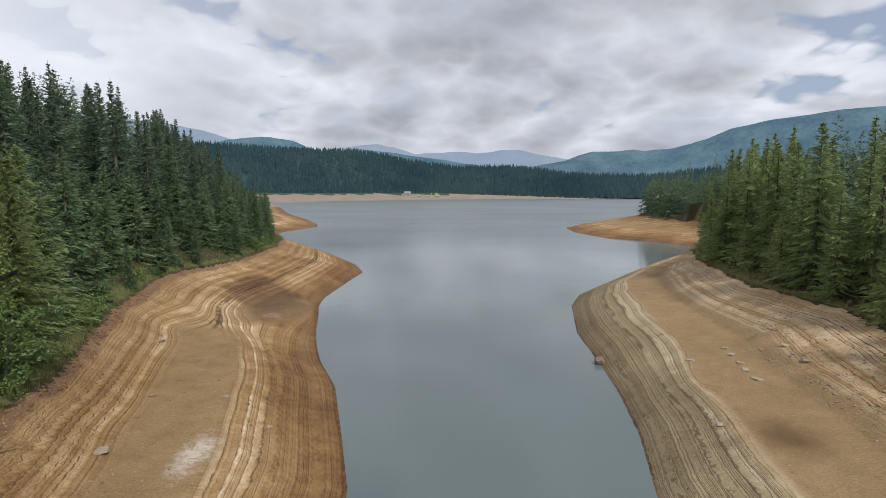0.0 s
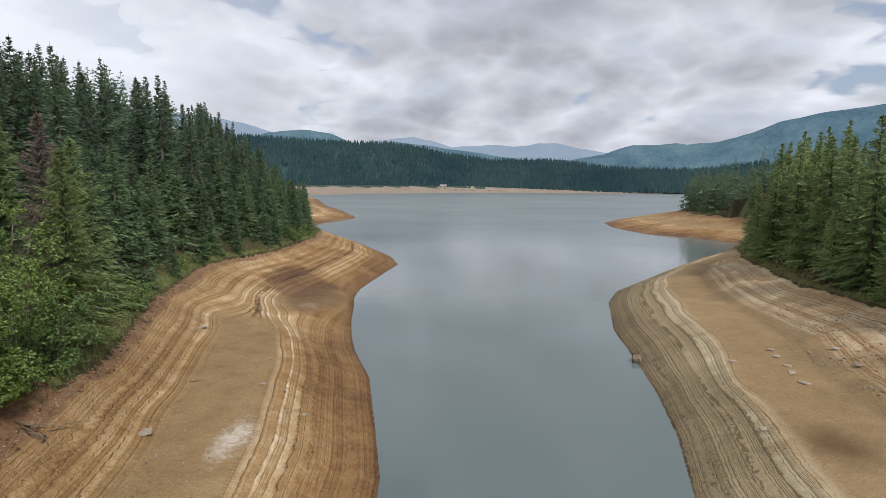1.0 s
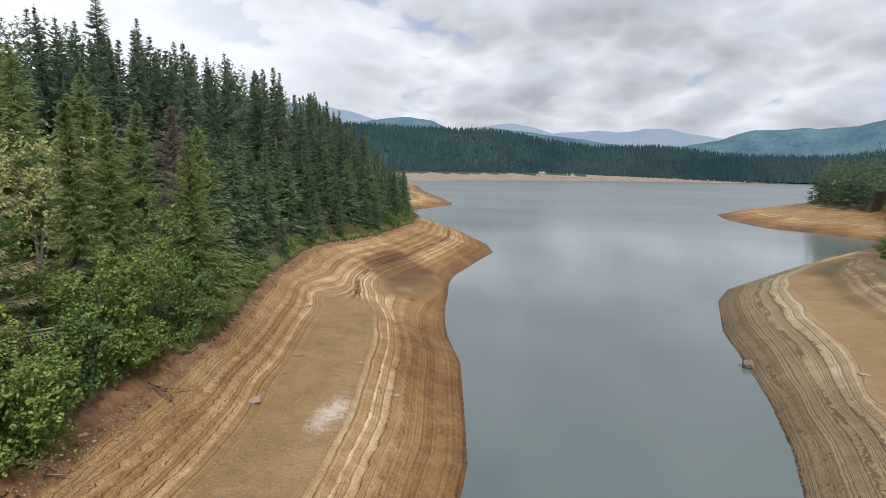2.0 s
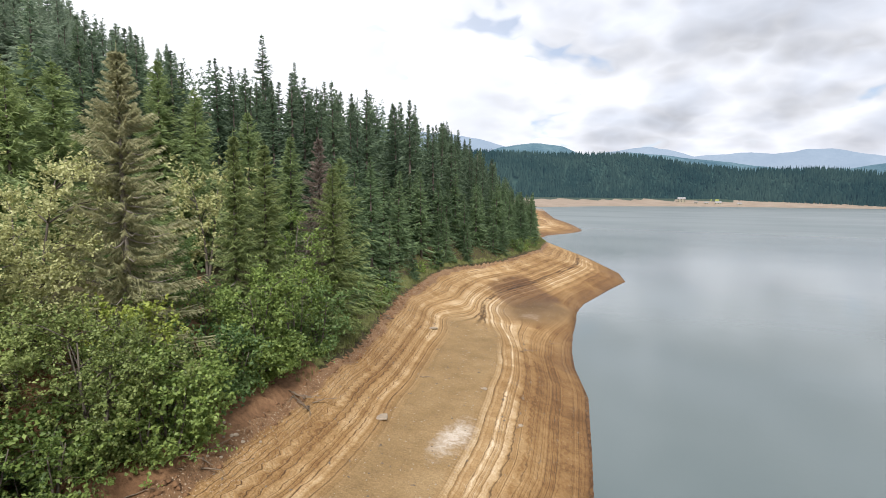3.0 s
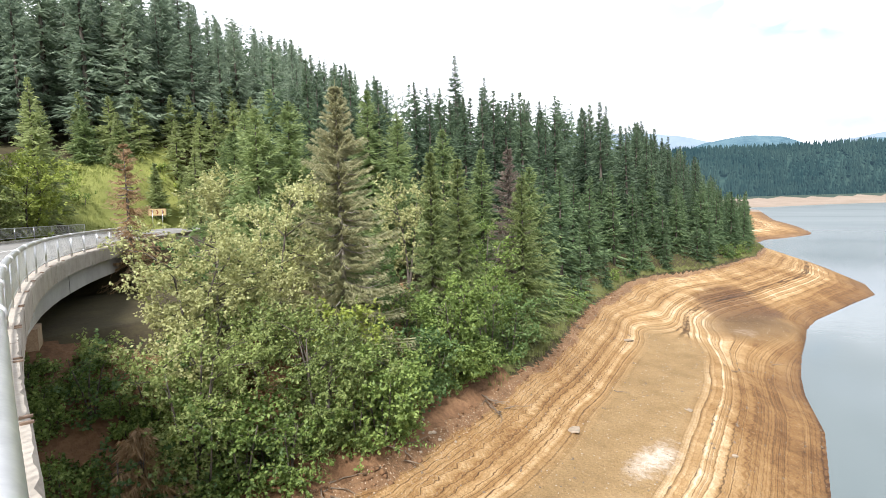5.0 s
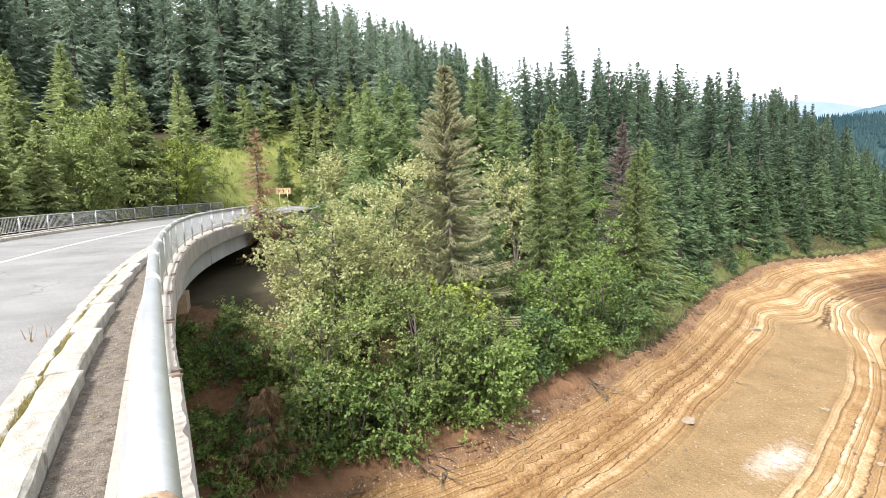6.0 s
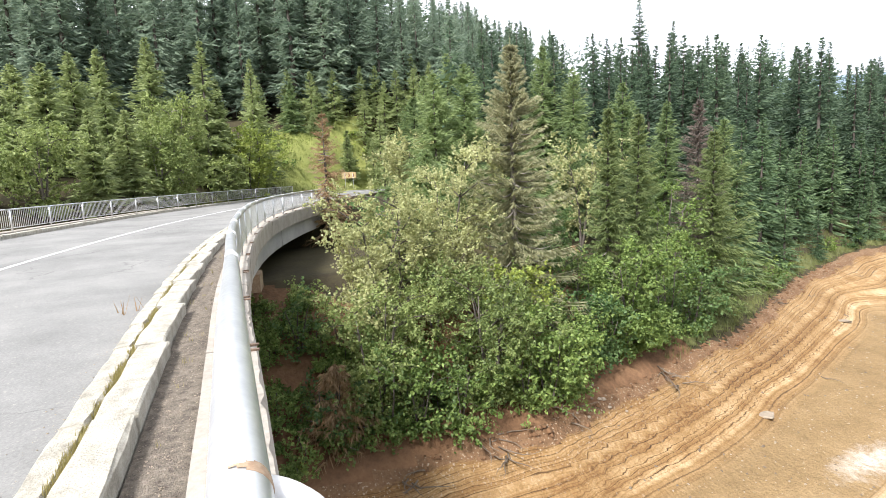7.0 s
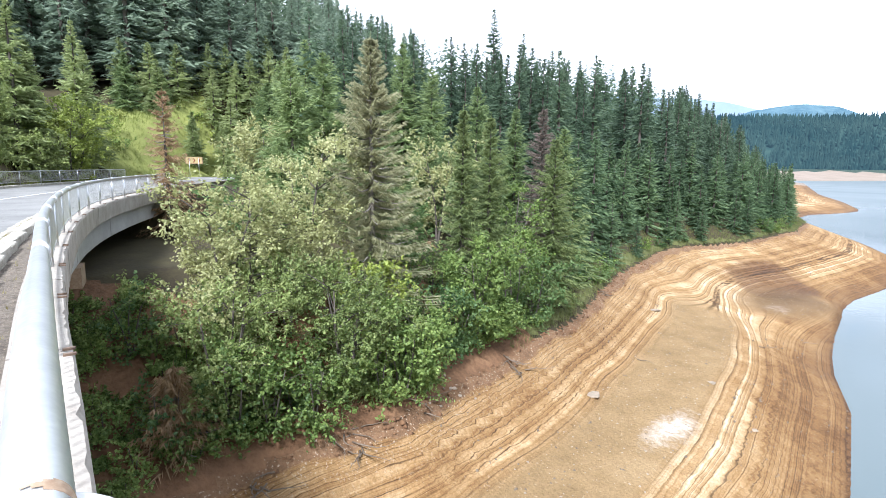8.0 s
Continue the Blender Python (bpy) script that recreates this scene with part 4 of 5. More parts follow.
# ---------------------------------------------------------------- distant hills
def ridge(name, label, dist, depth, profile, mat, rough=4.0, seed=1, base=0.0):
    """A long hill: height by azimuth (degrees to the left of +y), rising from its foot to a crest and falling behind."""
    az = np.linspace(profile[0][0], profile[-1][0], 260)
    crest = np.interp(az, [p[0] for p in profile][::-1], [p[1] for p in profile][::-1])
    rows, verts = 9, []
    for k in range(rows):
        f = k / (rows - 1)
        d = dist + depth * f
        up = math.sin(min(1.0, f * 1.35) * math.pi / 2)
        x, y = -np.sin(np.radians(az)) * d, np.cos(np.radians(az)) * d
        # the crest row carries the profile; rows before it climb to it
        top = 15 + np.tan(np.radians(crest)) * (dist + depth * 0.74)
        z = base + (top - base) * up + rough * fbm(x, y, 120, seed, 5) * (0.3 + f)
        if f > 0.75:
            z = z - (f - 0.75) * 0.5 * depth
        verts.append(np.stack([x, y, z], -1))
    v = np.concatenate(verts)
    w = len(az)
    i = np.arange(w * rows).reshape(rows, w)
    q = np.stack([i[:-1, :-1], i[1:, :-1], i[1:, 1:], i[:-1, 1:]], -1).reshape(-1, 4)
    ob = new(name, mesh_of(name, v, q, mat, True))
    return tagged(ob, label, "hill", kind="structure")


# aerial haze is put into the hills as bluish colour plus faint emission
def hazed_hill_material(name, low, high, glow, amount):
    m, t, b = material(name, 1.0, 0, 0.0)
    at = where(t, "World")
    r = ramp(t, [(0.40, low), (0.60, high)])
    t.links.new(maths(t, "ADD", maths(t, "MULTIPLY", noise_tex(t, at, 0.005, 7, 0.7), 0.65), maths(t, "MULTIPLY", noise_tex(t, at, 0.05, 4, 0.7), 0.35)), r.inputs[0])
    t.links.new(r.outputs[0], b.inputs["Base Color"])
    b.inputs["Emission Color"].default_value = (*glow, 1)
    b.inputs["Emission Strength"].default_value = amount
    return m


# the emission stands for haze and grows with distance
HILL_NEAR = hazed_hill_material("hazed_wooded_hill", (0.012, 0.030, 0.028), (0.040, 0.066, 0.052), (0.09, 0.16, 0.22), 0.16)
HILL_MID = hazed_hill_material("distant_hazed_hill", (0.015, 0.04, 0.048), (0.07, 0.11, 0.115), (0.125, 0.2, 0.28), 0.46)
HILL_FAR = hazed_hill_material("farthest_hazed_hill", (0.05, 0.07, 0.09), (0.08, 0.10, 0.12), (0.30, 0.36, 0.44), 0.72)
ridge("hill_far", "far mountain ridge under cloud, coloured and glowing pale blue for haze", 4000, 500,
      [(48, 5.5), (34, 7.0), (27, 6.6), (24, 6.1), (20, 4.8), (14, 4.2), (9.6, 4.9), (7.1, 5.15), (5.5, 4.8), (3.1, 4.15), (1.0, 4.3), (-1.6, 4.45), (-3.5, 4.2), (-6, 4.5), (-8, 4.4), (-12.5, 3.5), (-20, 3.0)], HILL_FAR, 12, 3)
ridge("hill_middle", "wooded mountain in the distance, coloured and glowing blue-green for haze", 2900, 600,
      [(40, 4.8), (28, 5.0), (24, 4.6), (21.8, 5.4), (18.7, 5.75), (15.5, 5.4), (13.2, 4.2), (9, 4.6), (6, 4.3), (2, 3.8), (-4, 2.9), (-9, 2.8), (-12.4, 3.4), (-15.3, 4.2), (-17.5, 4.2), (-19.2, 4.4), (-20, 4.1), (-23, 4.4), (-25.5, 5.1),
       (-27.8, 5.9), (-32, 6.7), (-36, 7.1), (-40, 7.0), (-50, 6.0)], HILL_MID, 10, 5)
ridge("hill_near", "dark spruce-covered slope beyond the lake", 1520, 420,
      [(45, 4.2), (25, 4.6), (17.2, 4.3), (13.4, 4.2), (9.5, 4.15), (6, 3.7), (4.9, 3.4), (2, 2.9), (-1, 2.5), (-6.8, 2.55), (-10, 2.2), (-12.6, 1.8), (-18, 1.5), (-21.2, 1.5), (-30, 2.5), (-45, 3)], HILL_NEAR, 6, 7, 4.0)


def far_woods():
    """Thousands of small pointed trees on the slope beyond the lake."""
    rng = np.random.default_rng(5)
    verts, faces = [], []
    prof = [(45, 4.2), (25, 4.6), (17.2, 4.3), (13.4, 4.2), (9.5, 4.15), (6, 3.7), (4.9, 3.4), (2, 2.9), (-1, 2.5), (-6.8, 2.55), (-10, 2.2), (-12.6, 1.8), (-18, 1.5), (-21.2, 1.5), (-30, 2.5), (-45, 3)]
    n = 7000
    az = rng.uniform(-27, 27, n)
    f = rng.random(n) ** 1.3 * 0.78
    crest = np.interp(az, [p[0] for p in prof][::-1], [p[1] for p in prof][::-1])
    d = 1500 + 420 * f
    x, y = -np.sin(np.radians(az)) * d, np.cos(np.radians(az)) * d
    top = 15 + np.tan(np.radians(crest)) * (1520 + 420 * 0.74)
    z = 4 + (top - 4) * np.sin(np.minimum(1, f * 1.35) * np.pi / 2) - 2
    h = rng.uniform(13, 22, n)
    v, fc = [], []
    for k in range(n):
        r = h[k] * 0.17
        b = len(v)
        v += [(x[k] + r * math.cos(a), y[k] + r * math.sin(a), z[k]) for a in (0.3, 1.87, 3.44, 5.0)] + [(x[k], y[k], z[k] + h[k])]
        fc += [(b + i, b + (i + 1) % 4, b + 4) for i in range(4)]
    # the trees take over the near hill's faint haze emission
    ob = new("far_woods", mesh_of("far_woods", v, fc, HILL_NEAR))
    tagged(ob, "dense dark spruce wood beyond the lake", "woodland", kind="stuff")


far_woods()

# ---------------------------------------------------------------- forest
FOREST = random.Random(11)
LABELS = {"edge": "dark green spruce with branches down to the turf", "tall": "tall dark spruce in the hillside forest", "old": "old spruce on the slope past the road, coloured pale blue-green for haze", "fresh": "fresh green spruce with branches down to the turf", "young": "bright green young spruce at the edge of the wood"}
SHAPES = {"edge": dict(h=14, r=2.75, mat=EDGE_SPRUCE, whorls=28, per=9, twigs=6, bare=0.02, power=0.9, slim=0.6),
          "fresh": dict(h=14, r=2.75, mat=FRESH_SPRUCE, whorls=28, per=9, twigs=6, bare=0.02, power=0.9, slim=0.6),
          "tall": dict(h=22, r=3.5, mat=SPRUCE, whorls=38, per=9, twigs=6, bare=0.06, power=0.9, slim=0.6),
          # needle colour lightened and blued to stand for haze
          "old": dict(h=22, r=3.6, mat=HAZED_SPRUCE, whorls=38, per=9, twigs=6, bare=0.12, power=0.8, hang=0.3, gaps=0.05, slim=0.6),
          "young": dict(h=8, r=2.4, mat=YOUNG_SPRUCE, whorls=24, per=9, twigs=5, bare=0.01, power=0.9)}
templates = {}


def forest_tree(kind, n, h, place, turn, group, wide=1.0):
    """A spruce of one of a few shapes, scaled to its height."""
    most = crown_limit(*place, math.degrees(math.atan2(-place[0], place[1]))) * FOREST.uniform(0.9, 1.07)
    h = max(3.0, min(h, most))
    key = (kind, n)
    shape = SHAPES[kind]
    size = h / shape["h"]
    if key not in templates:
        tree = spruce(100 + 10 * n + len(kind), label=LABELS[kind], place=(0, 0, 0), group=group, name=kind + "_spruce", **shape)
        templates[key] = tree
    else:
        tree = copy_thing(templates[key], Matrix.Identity(4))
    side = size * wide * FOREST.uniform(0.9, 1.12)
    tree.matrix_basis = Matrix.LocRotScale(place, Euler((FOREST.uniform(-0.02, 0.02), FOREST.uniform(-0.02, 0.02), turn)), (side, side, size))
    tree["group"] = group
    return tree


def scatter(x0, x1, y0, y1, pitch, seed):
    rng = np.random.default_rng(seed)
    xs, ys = np.meshgrid(np.arange(x0, x1, pitch), np.arange(y0, y1, pitch))
    xs = xs.ravel() + rng.uniform(-0.42, 0.42, xs.size) * pitch
    ys = ys.ravel() + rng.uniform(-0.42, 0.42, ys.size) * pitch
    z, *_, d = ground_at(xs, ys, False)
    th = np.degrees(np.arctan2(PIVOT[0] - xs, PIVOT[1] - ys))
    rr = np.hypot(xs - PIVOT[0], ys - PIVOT[1])
    az = np.degrees(np.arctan2(-xs, ys))
    return xs, ys, z, d, th, rr, az, rng


# how steeply the tree tops rise over the eye, by bearing to the left of straight ahead
CANOPY = ((-50, 0.22), (-38, 0.155), (-33.4, 0.122), (-29.3, 0.092), (-24.7, 0.07), (-21, 0.04), (0, 0.0), (20, 0.01), (23, 0.07), (27.5, 0.13), (32, 0.17), (37, 0.182), (43, 0.198), (51, 0.218), (57, 0.25), (61, 0.275), (66, 0.31), (72, 0.34), (78, 0.55), (84, 0.8), (110, 0.9))


def crown_limit(x, y, z, a):
    return 15.0 + math.hypot(x, y) * float(np.interp(a, [c[0] for c in CANOPY], [c[1] for c in CANOPY])) - z


def plant():
    rest_v, rest_f, count = [], [], 0
    low_shapes = [spruce_twigs(np.random.default_rng(s), 20, 4.4, 15, 6, 3, bare=0.06, slim=0.85, fine=0.42) for s in range(5)]

    def add_rest(x, y, z, h, rng):
        nonlocal count
        h = min(h, crown_limit(x, y, z, math.degrees(math.atan2(-x, y))) * rng.uniform(0.9, 1.07))
        if h < 4:
            return
        v, f = low_shapes[int(rng.integers(len(low_shapes)))]
        a, k = rng.uniform(0, 6.28), h / 20
        w = np.stack([(v[:, 0] * math.cos(a) - v[:, 1] * math.sin(a)) * k + x, (v[:, 0] * math.sin(a) + v[:, 1] * math.cos(a)) * k + y, v[:, 2] * k + z - 0.3], -1)
        rest_v.append(w)
        rest_f.append(f + count)
        count += len(w)

    # left shore: a close front row, taller trees behind
    for row, (pitch, seed) in enumerate(((3.0, 1), (3.9, 4))):
        xs, ys, z, d, th, rr, az, rng = scatter(-150, -10, 20, 330, pitch, seed)
        for x, y, zz, dd, t, r, a in zip(xs, ys, z, d, th, rr, az):
            if dd < 0.5 or r > 99 or (y < 33 and dd < 16) or (dd < 6.5) != (row == 0):
                continue
            turn = rng.uniform(0, 6.28)
            if y < 130 and dd < 22 and a < 62:
                if dd < 6.5:
                    forest_tree("edge", int(rng.integers(4)), rng.uniform(7.5, 11.5) * min(1.0, 0.45 + 0.2 * dd), (x, y, zz - 0.2), turn, "spruces along the shore")
                else:
                    forest_tree("tall", int(rng.integers(5)), rng.uniform(13, 19) + 0.12 * dd, (x, y, zz - 0.2), turn, "spruces on the hillside")
            elif dd < 80 and rng.random() < (0.45 if y < 140 else 0.28):
                add_rest(x, y, zz, rng.uniform(13, 20) if y < 140 else rng.uniform(12, 17), rng)
    # wooded slope past the road
    xs, ys, z, d, th, rr, az, rng = scatter(-170, -46, -70, 75, 5.0, 2)
    for x, y, zz, dd, t, r, a in zip(xs, ys, z, d, th, rr, az):
        if t < 6 or a > 106 or a < 40 or (r < (126 if a < 83 else 130) + 3 * math.sin(t * 0.6) and a > 76) or (a > 66 and math.hypot(x, y) < 98) or (99 < r < 121 and t < 44) or (r < 99 and (dd < 28 or a < 58)):
            continue
        turn = rng.uniform(0, 6.28)
        if math.hypot(x, y) < 128:
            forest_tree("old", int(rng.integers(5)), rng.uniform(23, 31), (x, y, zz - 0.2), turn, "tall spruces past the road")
        elif math.hypot(x, y) < 165 and rng.random() < 0.9:
            add_rest(x, y, zz, rng.uniform(25, 33), rng)
    # young spruces on the slope behind the chevron board
    xs, ys, z, d, th, rr, az, rng = scatter(-125, -70, -8, 46, 3.4, 9)
    for x, y, zz, dd, t, r, a in zip(xs, ys, z, d, th, rr, az):
        if t < 44.6 or r > 134 or not 64 < a < 83 or (a > 75.2 and r < 127) or not 83 < math.hypot(x, y) < 101 or rng.random() < 0.12 or (73.4 < a < 78 and math.hypot(x, y) < 90) or (77.5 < a < 85 and math.hypot(x, y) < 92):
            continue
        forest_tree("young", int(rng.integers(3)), rng.uniform(3.2, 6.0) + 0.3 * (math.hypot(x, y) - 83), (x, y, zz - 0.2), rng.uniform(0, 6.28), "young spruces past the road")
    # right shore
    for row, (pitch, seed) in enumerate(((3.0, 3), (3.9, 5))):
        xs, ys, z, d, th, rr, az, rng = scatter(28, 190, 22, 420, pitch, seed)
        for x, y, zz, dd, t, r, a in zip(xs, ys, z, d, th, rr, az):
            if dd < 0.6 or a < -50 or (dd < 6) != (row == 0):
                continue
            if y < 110 and dd < 12:
                if dd < 3 and rng.random() < 0.5:
                    forest_tree("young", int(rng.integers(3)), rng.uniform(4.5, 8), (x, y, zz - 0.2), rng.uniform(0, 6.28), "young spruces on the opposite shore")
                else:
                    forest_tree("fresh", int(rng.integers(4)), rng.uniform(11.5, 15.5) * min(1.0, 0.62 + 0.15 * dd), (x, y, zz - 0.2), rng.uniform(0, 6.28), "spruces on the opposite shore")
            elif (y > 110 and dd < 12 and rng.random() < 0.6) or (12 <= dd < 40 and rng.random() < 0.3):
                add_rest(x, y, zz, rng.uniform(13, 17), rng)
    ob = new("spruce_woods", tri_mesh("spruce_woods", np.concatenate(rest_v), np.concatenate(rest_f), SPRUCE))
    tagged(ob, "dense spruce forest covering the hillsides", "woodland", kind="stuff")


plant()

# ---------------------------------------------------------------- the trees by the bridge, one by one


def on_ground(x, y, sink=0.15):
    return (x, y, height(x, y) - sink)


def single(seed, x, y, top, r, mat, label, name="spruce_tree", **how):
    p = on_ground(x, y)
    return spruce(seed, top - p[2], r, mat, label, p, name, **how)


single(1, -20.5, 12.5, 20.4, 3.0, DULL_SPRUCE, "ailing grey-green spruce with bare drooping branches", whorls=60, per=12, twigs=32, slim=0.34, fine=0.06, boughs=70, bark=PALE_BARK, hang=0.5, bare=0.08, gaps=0.08, ragged=0.7, power=0.85)
single(2, -21.9, 19.0, 18.0, 1.75, PALE_SPRUCE, "slender yellowish spruce above the shrubs", whorls=46, per=10, twigs=17, slim=0.32, fine=0.17, boughs=6, hang=0.35, gaps=0.12)
single(3, -22.4, 21.5, 17.8, 1.9, PALE_SPRUCE, "slender olive spruce above the shrubs", whorls=46, per=10, twigs=17, slim=0.32, fine=0.17, boughs=6, hang=0.35, gaps=0.12)
single(4, -24.2, 28.0, 18.9, 2.0, BARE_SPRUCE, "half-bare browned spruce at the forest edge", whorls=46, per=10, twigs=20, slim=0.26, fine=0.13, boughs=26, hang=0.4, gaps=0.2)
single(5, -21.9, 26.6, 16.8, 2.3, PALE_SPRUCE, "yellow-green spruce beside a browned one", whorls=46, per=10, twigs=17, slim=0.32, fine=0.16, hang=0.3)
for i, (x, y, top, r) in enumerate(((-34.9, 15.1, 21.8, 2.6), (-35.8, 17.9, 22.8, 2.8), (-37.9, 26.1, 24.9, 3.0), (-36.5, 28.1, 23.0, 2.6), (-42.9, 16.7, 21.4, 2.6),
                                   (-29.0, 30.4, 19.4, 2.3), (-31.5, 24.0, 18.2, 2.4), (-27.5, 17.0, 15.5, 2.2), (-30.5, 12.5, 16.5, 2.3), (-39.5, 21.5, 22.0, 2.6), (-33.5, 30.5, 21.5, 2.6), (-26.8, 33.5, 18.0, 2.4),
                                   (-48.7, 18.7, 21.9, 2.6), (-52.7, 24.4, 27.5, 3.0), (-55.6, 22.9, 25.6, 2.9), (-46.0, 25.0, 24.5, 2.8), (-43.0, 31.0, 25.5, 2.8))):
    single(20 + i, x, y, top, r * 1.12, FRESH_SPRUCE, "dense green spruce standing behind the shrubs", whorls=42, per=10, twigs=10, bare=0.03, slim=0.36, fine=0.3, gaps=0.1)
for i, (x, y, top, r) in enumerate(((-64.2, 61.6, 39.5, 3.6), (-61.6, 65.7, 36.1, 2.6), (-59.7, 67.4, 32.2, 2.2), (-60.1, 71.0, 34.0, 2.4), (-50.9, 66.9, 29.1, 2.4), (-47.2, 74.1, 30.2, 3.0))):
    single(50 + i, x, y, top, r, SPRUCE, "tall dark spruce rising above the forest", whorls=40, per=8, twigs=6, bare=0.12, gaps=0.2)
single(60, -37.2, 7.8, 19.4, 2.0, RUST_SPRUCE, "dead rust-brown spruce at the end of the bridge", whorls=34, per=8, twigs=13, boughs=24, gaps=0.25, slim=0.26, fine=0.16, hang=0.5, ragged=0.6)
for i, (x, y, top, r) in enumerate(((-57.9, -3.6, 28.6, 2.8), (-60.0, 1.0, 29.1, 2.8), (-66.6, 6.1, 28.9, 2.5), (-90.4, 14.2, 30.5, 2.6), (-91.5, 19.0, 29.0, 2.4), (-88.0, 17.0, 25.0, 1.2), (-51.3, -8.6, 25.6, 2.4),
                                   (-49.0, -10.0, 24.3, 2.4), (-47.6, -6.1, 22.2, 1.7), (-46.8, -4.8, 20.7, 1.6), (-85.1, 21.5, 22.4, 1.7), (-60.5, 2.2, 25.3, 2.2), (-44.5, -6.8, 20.4, 1.8),
                                   (-46.5, -12.0, 21.5, 2.0), (-89.8, 26.5, 21.1, 1.4), (-90.6, 27.5, 20.1, 1.2), (-61.0, -8.0, 28.0, 2.6), (-54.0, -13.0, 25.0, 2.6), (-70.2, 7.2, 27.3, 2.3))):
    single(70 + i, x, y, top, r * (0.8 if i == 4 else 1.05), YOUNG_SPRUCE if i not in (3, 4) else FRESH_SPRUCE, "fresh green young spruce on the roadside slope", "young_spruce", whorls=34, per=10, twigs=7, bare=0.01, slim=0.6, fine=0.4, power=0.9, gaps=0.06)


def leafy(seed, x, y, top, spread, mat, label, name="broadleaf_tree", **how):
    p = on_ground(x, y)
    return broadleaf(seed, top - p[2], spread, mat, label, p, name, **how)


PALE_WILLOW, ALDER = "pale grey-green willow tree over the bank", "bright green alder shrub on the bank"
leafy(1, -21.8, 10.1, 15.7, 2.0, LEAF_PALE, PALE_WILLOW, clumps=200, count=84, leaf=0.115, stems=2, low=0.3)
leafy(2, -20.2, 6.5, 14.4, 2.7, LEAF_PALE, PALE_WILLOW, clumps=250, count=90, leaf=0.115, stems=3, low=0.25)
leafy(3, -22.0, 6.6, 12.4, 1.6, LEAF_PALE, PALE_WILLOW, clumps=150, count=76, leaf=0.115, stems=2, low=0.3)
leafy(4, -39.9, 14.2, 17.6, 2.3, LEAF_PALE, "round pale willow behind the bridge end", clumps=130, count=50, leaf=0.2, stems=2, low=0.3)
leafy(5, -28.3, 22.3, 16.2, 2.2, LEAF_PALE, "pale willow among the spruces", clumps=130, count=50, leaf=0.17, stems=2, low=0.3)
leafy(6, -17.5, 9.6, 11.0, 2.2, LEAF_MID, ALDER, "alder_shrub", clumps=230, count=100, leaf=0.1, stems=4, low=0.10)
leafy(7, -18.9, 11.6, 11.1, 1.3, LEAF_YELLOW, "yellow-green shrub top beside an ailing spruce", name="shrub", clumps=80, count=48, leaf=0.15, stems=2, low=0.4)
leafy(8, -19.2, 17.9, 11.2, 2.0, LEAF_GREEN, ALDER, "alder_shrub", clumps=200, count=54, leaf=0.15, stems=3, low=0.08)
leafy(9, -18.0, 5.2, 11.2, 2.2, LEAF_MID, "alder shrub below pale willows", "alder_shrub", clumps=210, count=94, leaf=0.1, stems=3, low=0.10)
leafy(10, -22.6, 24.1, 13.6, 1.9, LEAF_GREEN, ALDER, "alder_shrub", clumps=140, count=50, leaf=0.16, stems=3, low=0.10)
leafy(11, -20.6, 23.6, 9.9, 1.8, LEAF_DARK, "dark green shrub at the forest edge", "shrub", clumps=110, count=48, leaf=0.15, stems=3, low=0.05)
leafy(12, -17.0, 11.8, 9.2, 1.7, LEAF_GREEN, ALDER, "alder_shrub", clumps=130, count=52, leaf=0.14, stems=3, low=0.08)
leafy(13, -22.2, 14.5, 12.5, 2.0, LEAF_DARK, "dark shrub in the shade of spruces", "shrub", clumps=130, count=48, leaf=0.16, stems=3, low=0.05)
leafy(14, -24.5, 8.5, 13.5, 2.3, LEAF_DARK, "dark shrub behind the willows", "shrub", clumps=140, count=48, leaf=0.16, stems=3, low=0.05)
leafy(15, -18.6, 14.6, 9.6, 1.5, LEAF_DARK, "dark shrub on the bank", "shrub", clumps=100, count=48, leaf=0.14, stems=3, low=0.05)
leafy(16, -20.0, 20.8, 10.2, 1.7, LEAF_GREEN, ALDER, "alder_shrub", clumps=110, count=48, leaf=0.15, stems=3, low=0.05)
leafy(17, -51.7, -1.4, 23.2, 1.8, LEAF_MID, "slim pale birch behind the road railing", name="birch_tree", clumps=330, count=60, leaf=0.19, stems=3, low=0.03, clump=1.6, bark=PALE_BARK)
leafy(18, -62.0, 4.8, 20.6, 2.9, LEAF_YELLOW, "rounded light green willow bush behind the railing", name="willow_bush", clumps=300, count=60, leaf=0.2, stems=4, low=0.05, clump=1.5)
leafy(19, -48.9, -2.9, 19.4, 1.9, LEAF_MID, "pale young birch behind the road railing", name="birch_tree", clumps=260, count=56, leaf=0.19, stems=3, low=0.03, clump=1.6, bark=PALE_BARK)
leafy(20, -42.5, -9.5, 19.5, 2.6, LEAF_MID, "green roadside shrub behind the railing", name="shrub", clumps=190, count=46, leaf=0.19, stems=4, low=0.03)
leafy(21, -58.9, 1.8, 16.9, 2.2, LEAF_MID, "green roadside shrub behind the railing", name="shrub", clumps=170, count=46, leaf=0.19, stems=4, low=0.03)
leafy(22, -41.0, -13.0, 18.0, 2.6, LEAF_MID, "green roadside shrub behind the railing", name="shrub", clumps=180, count=46, leaf=0.19, stems=4, low=0.03)


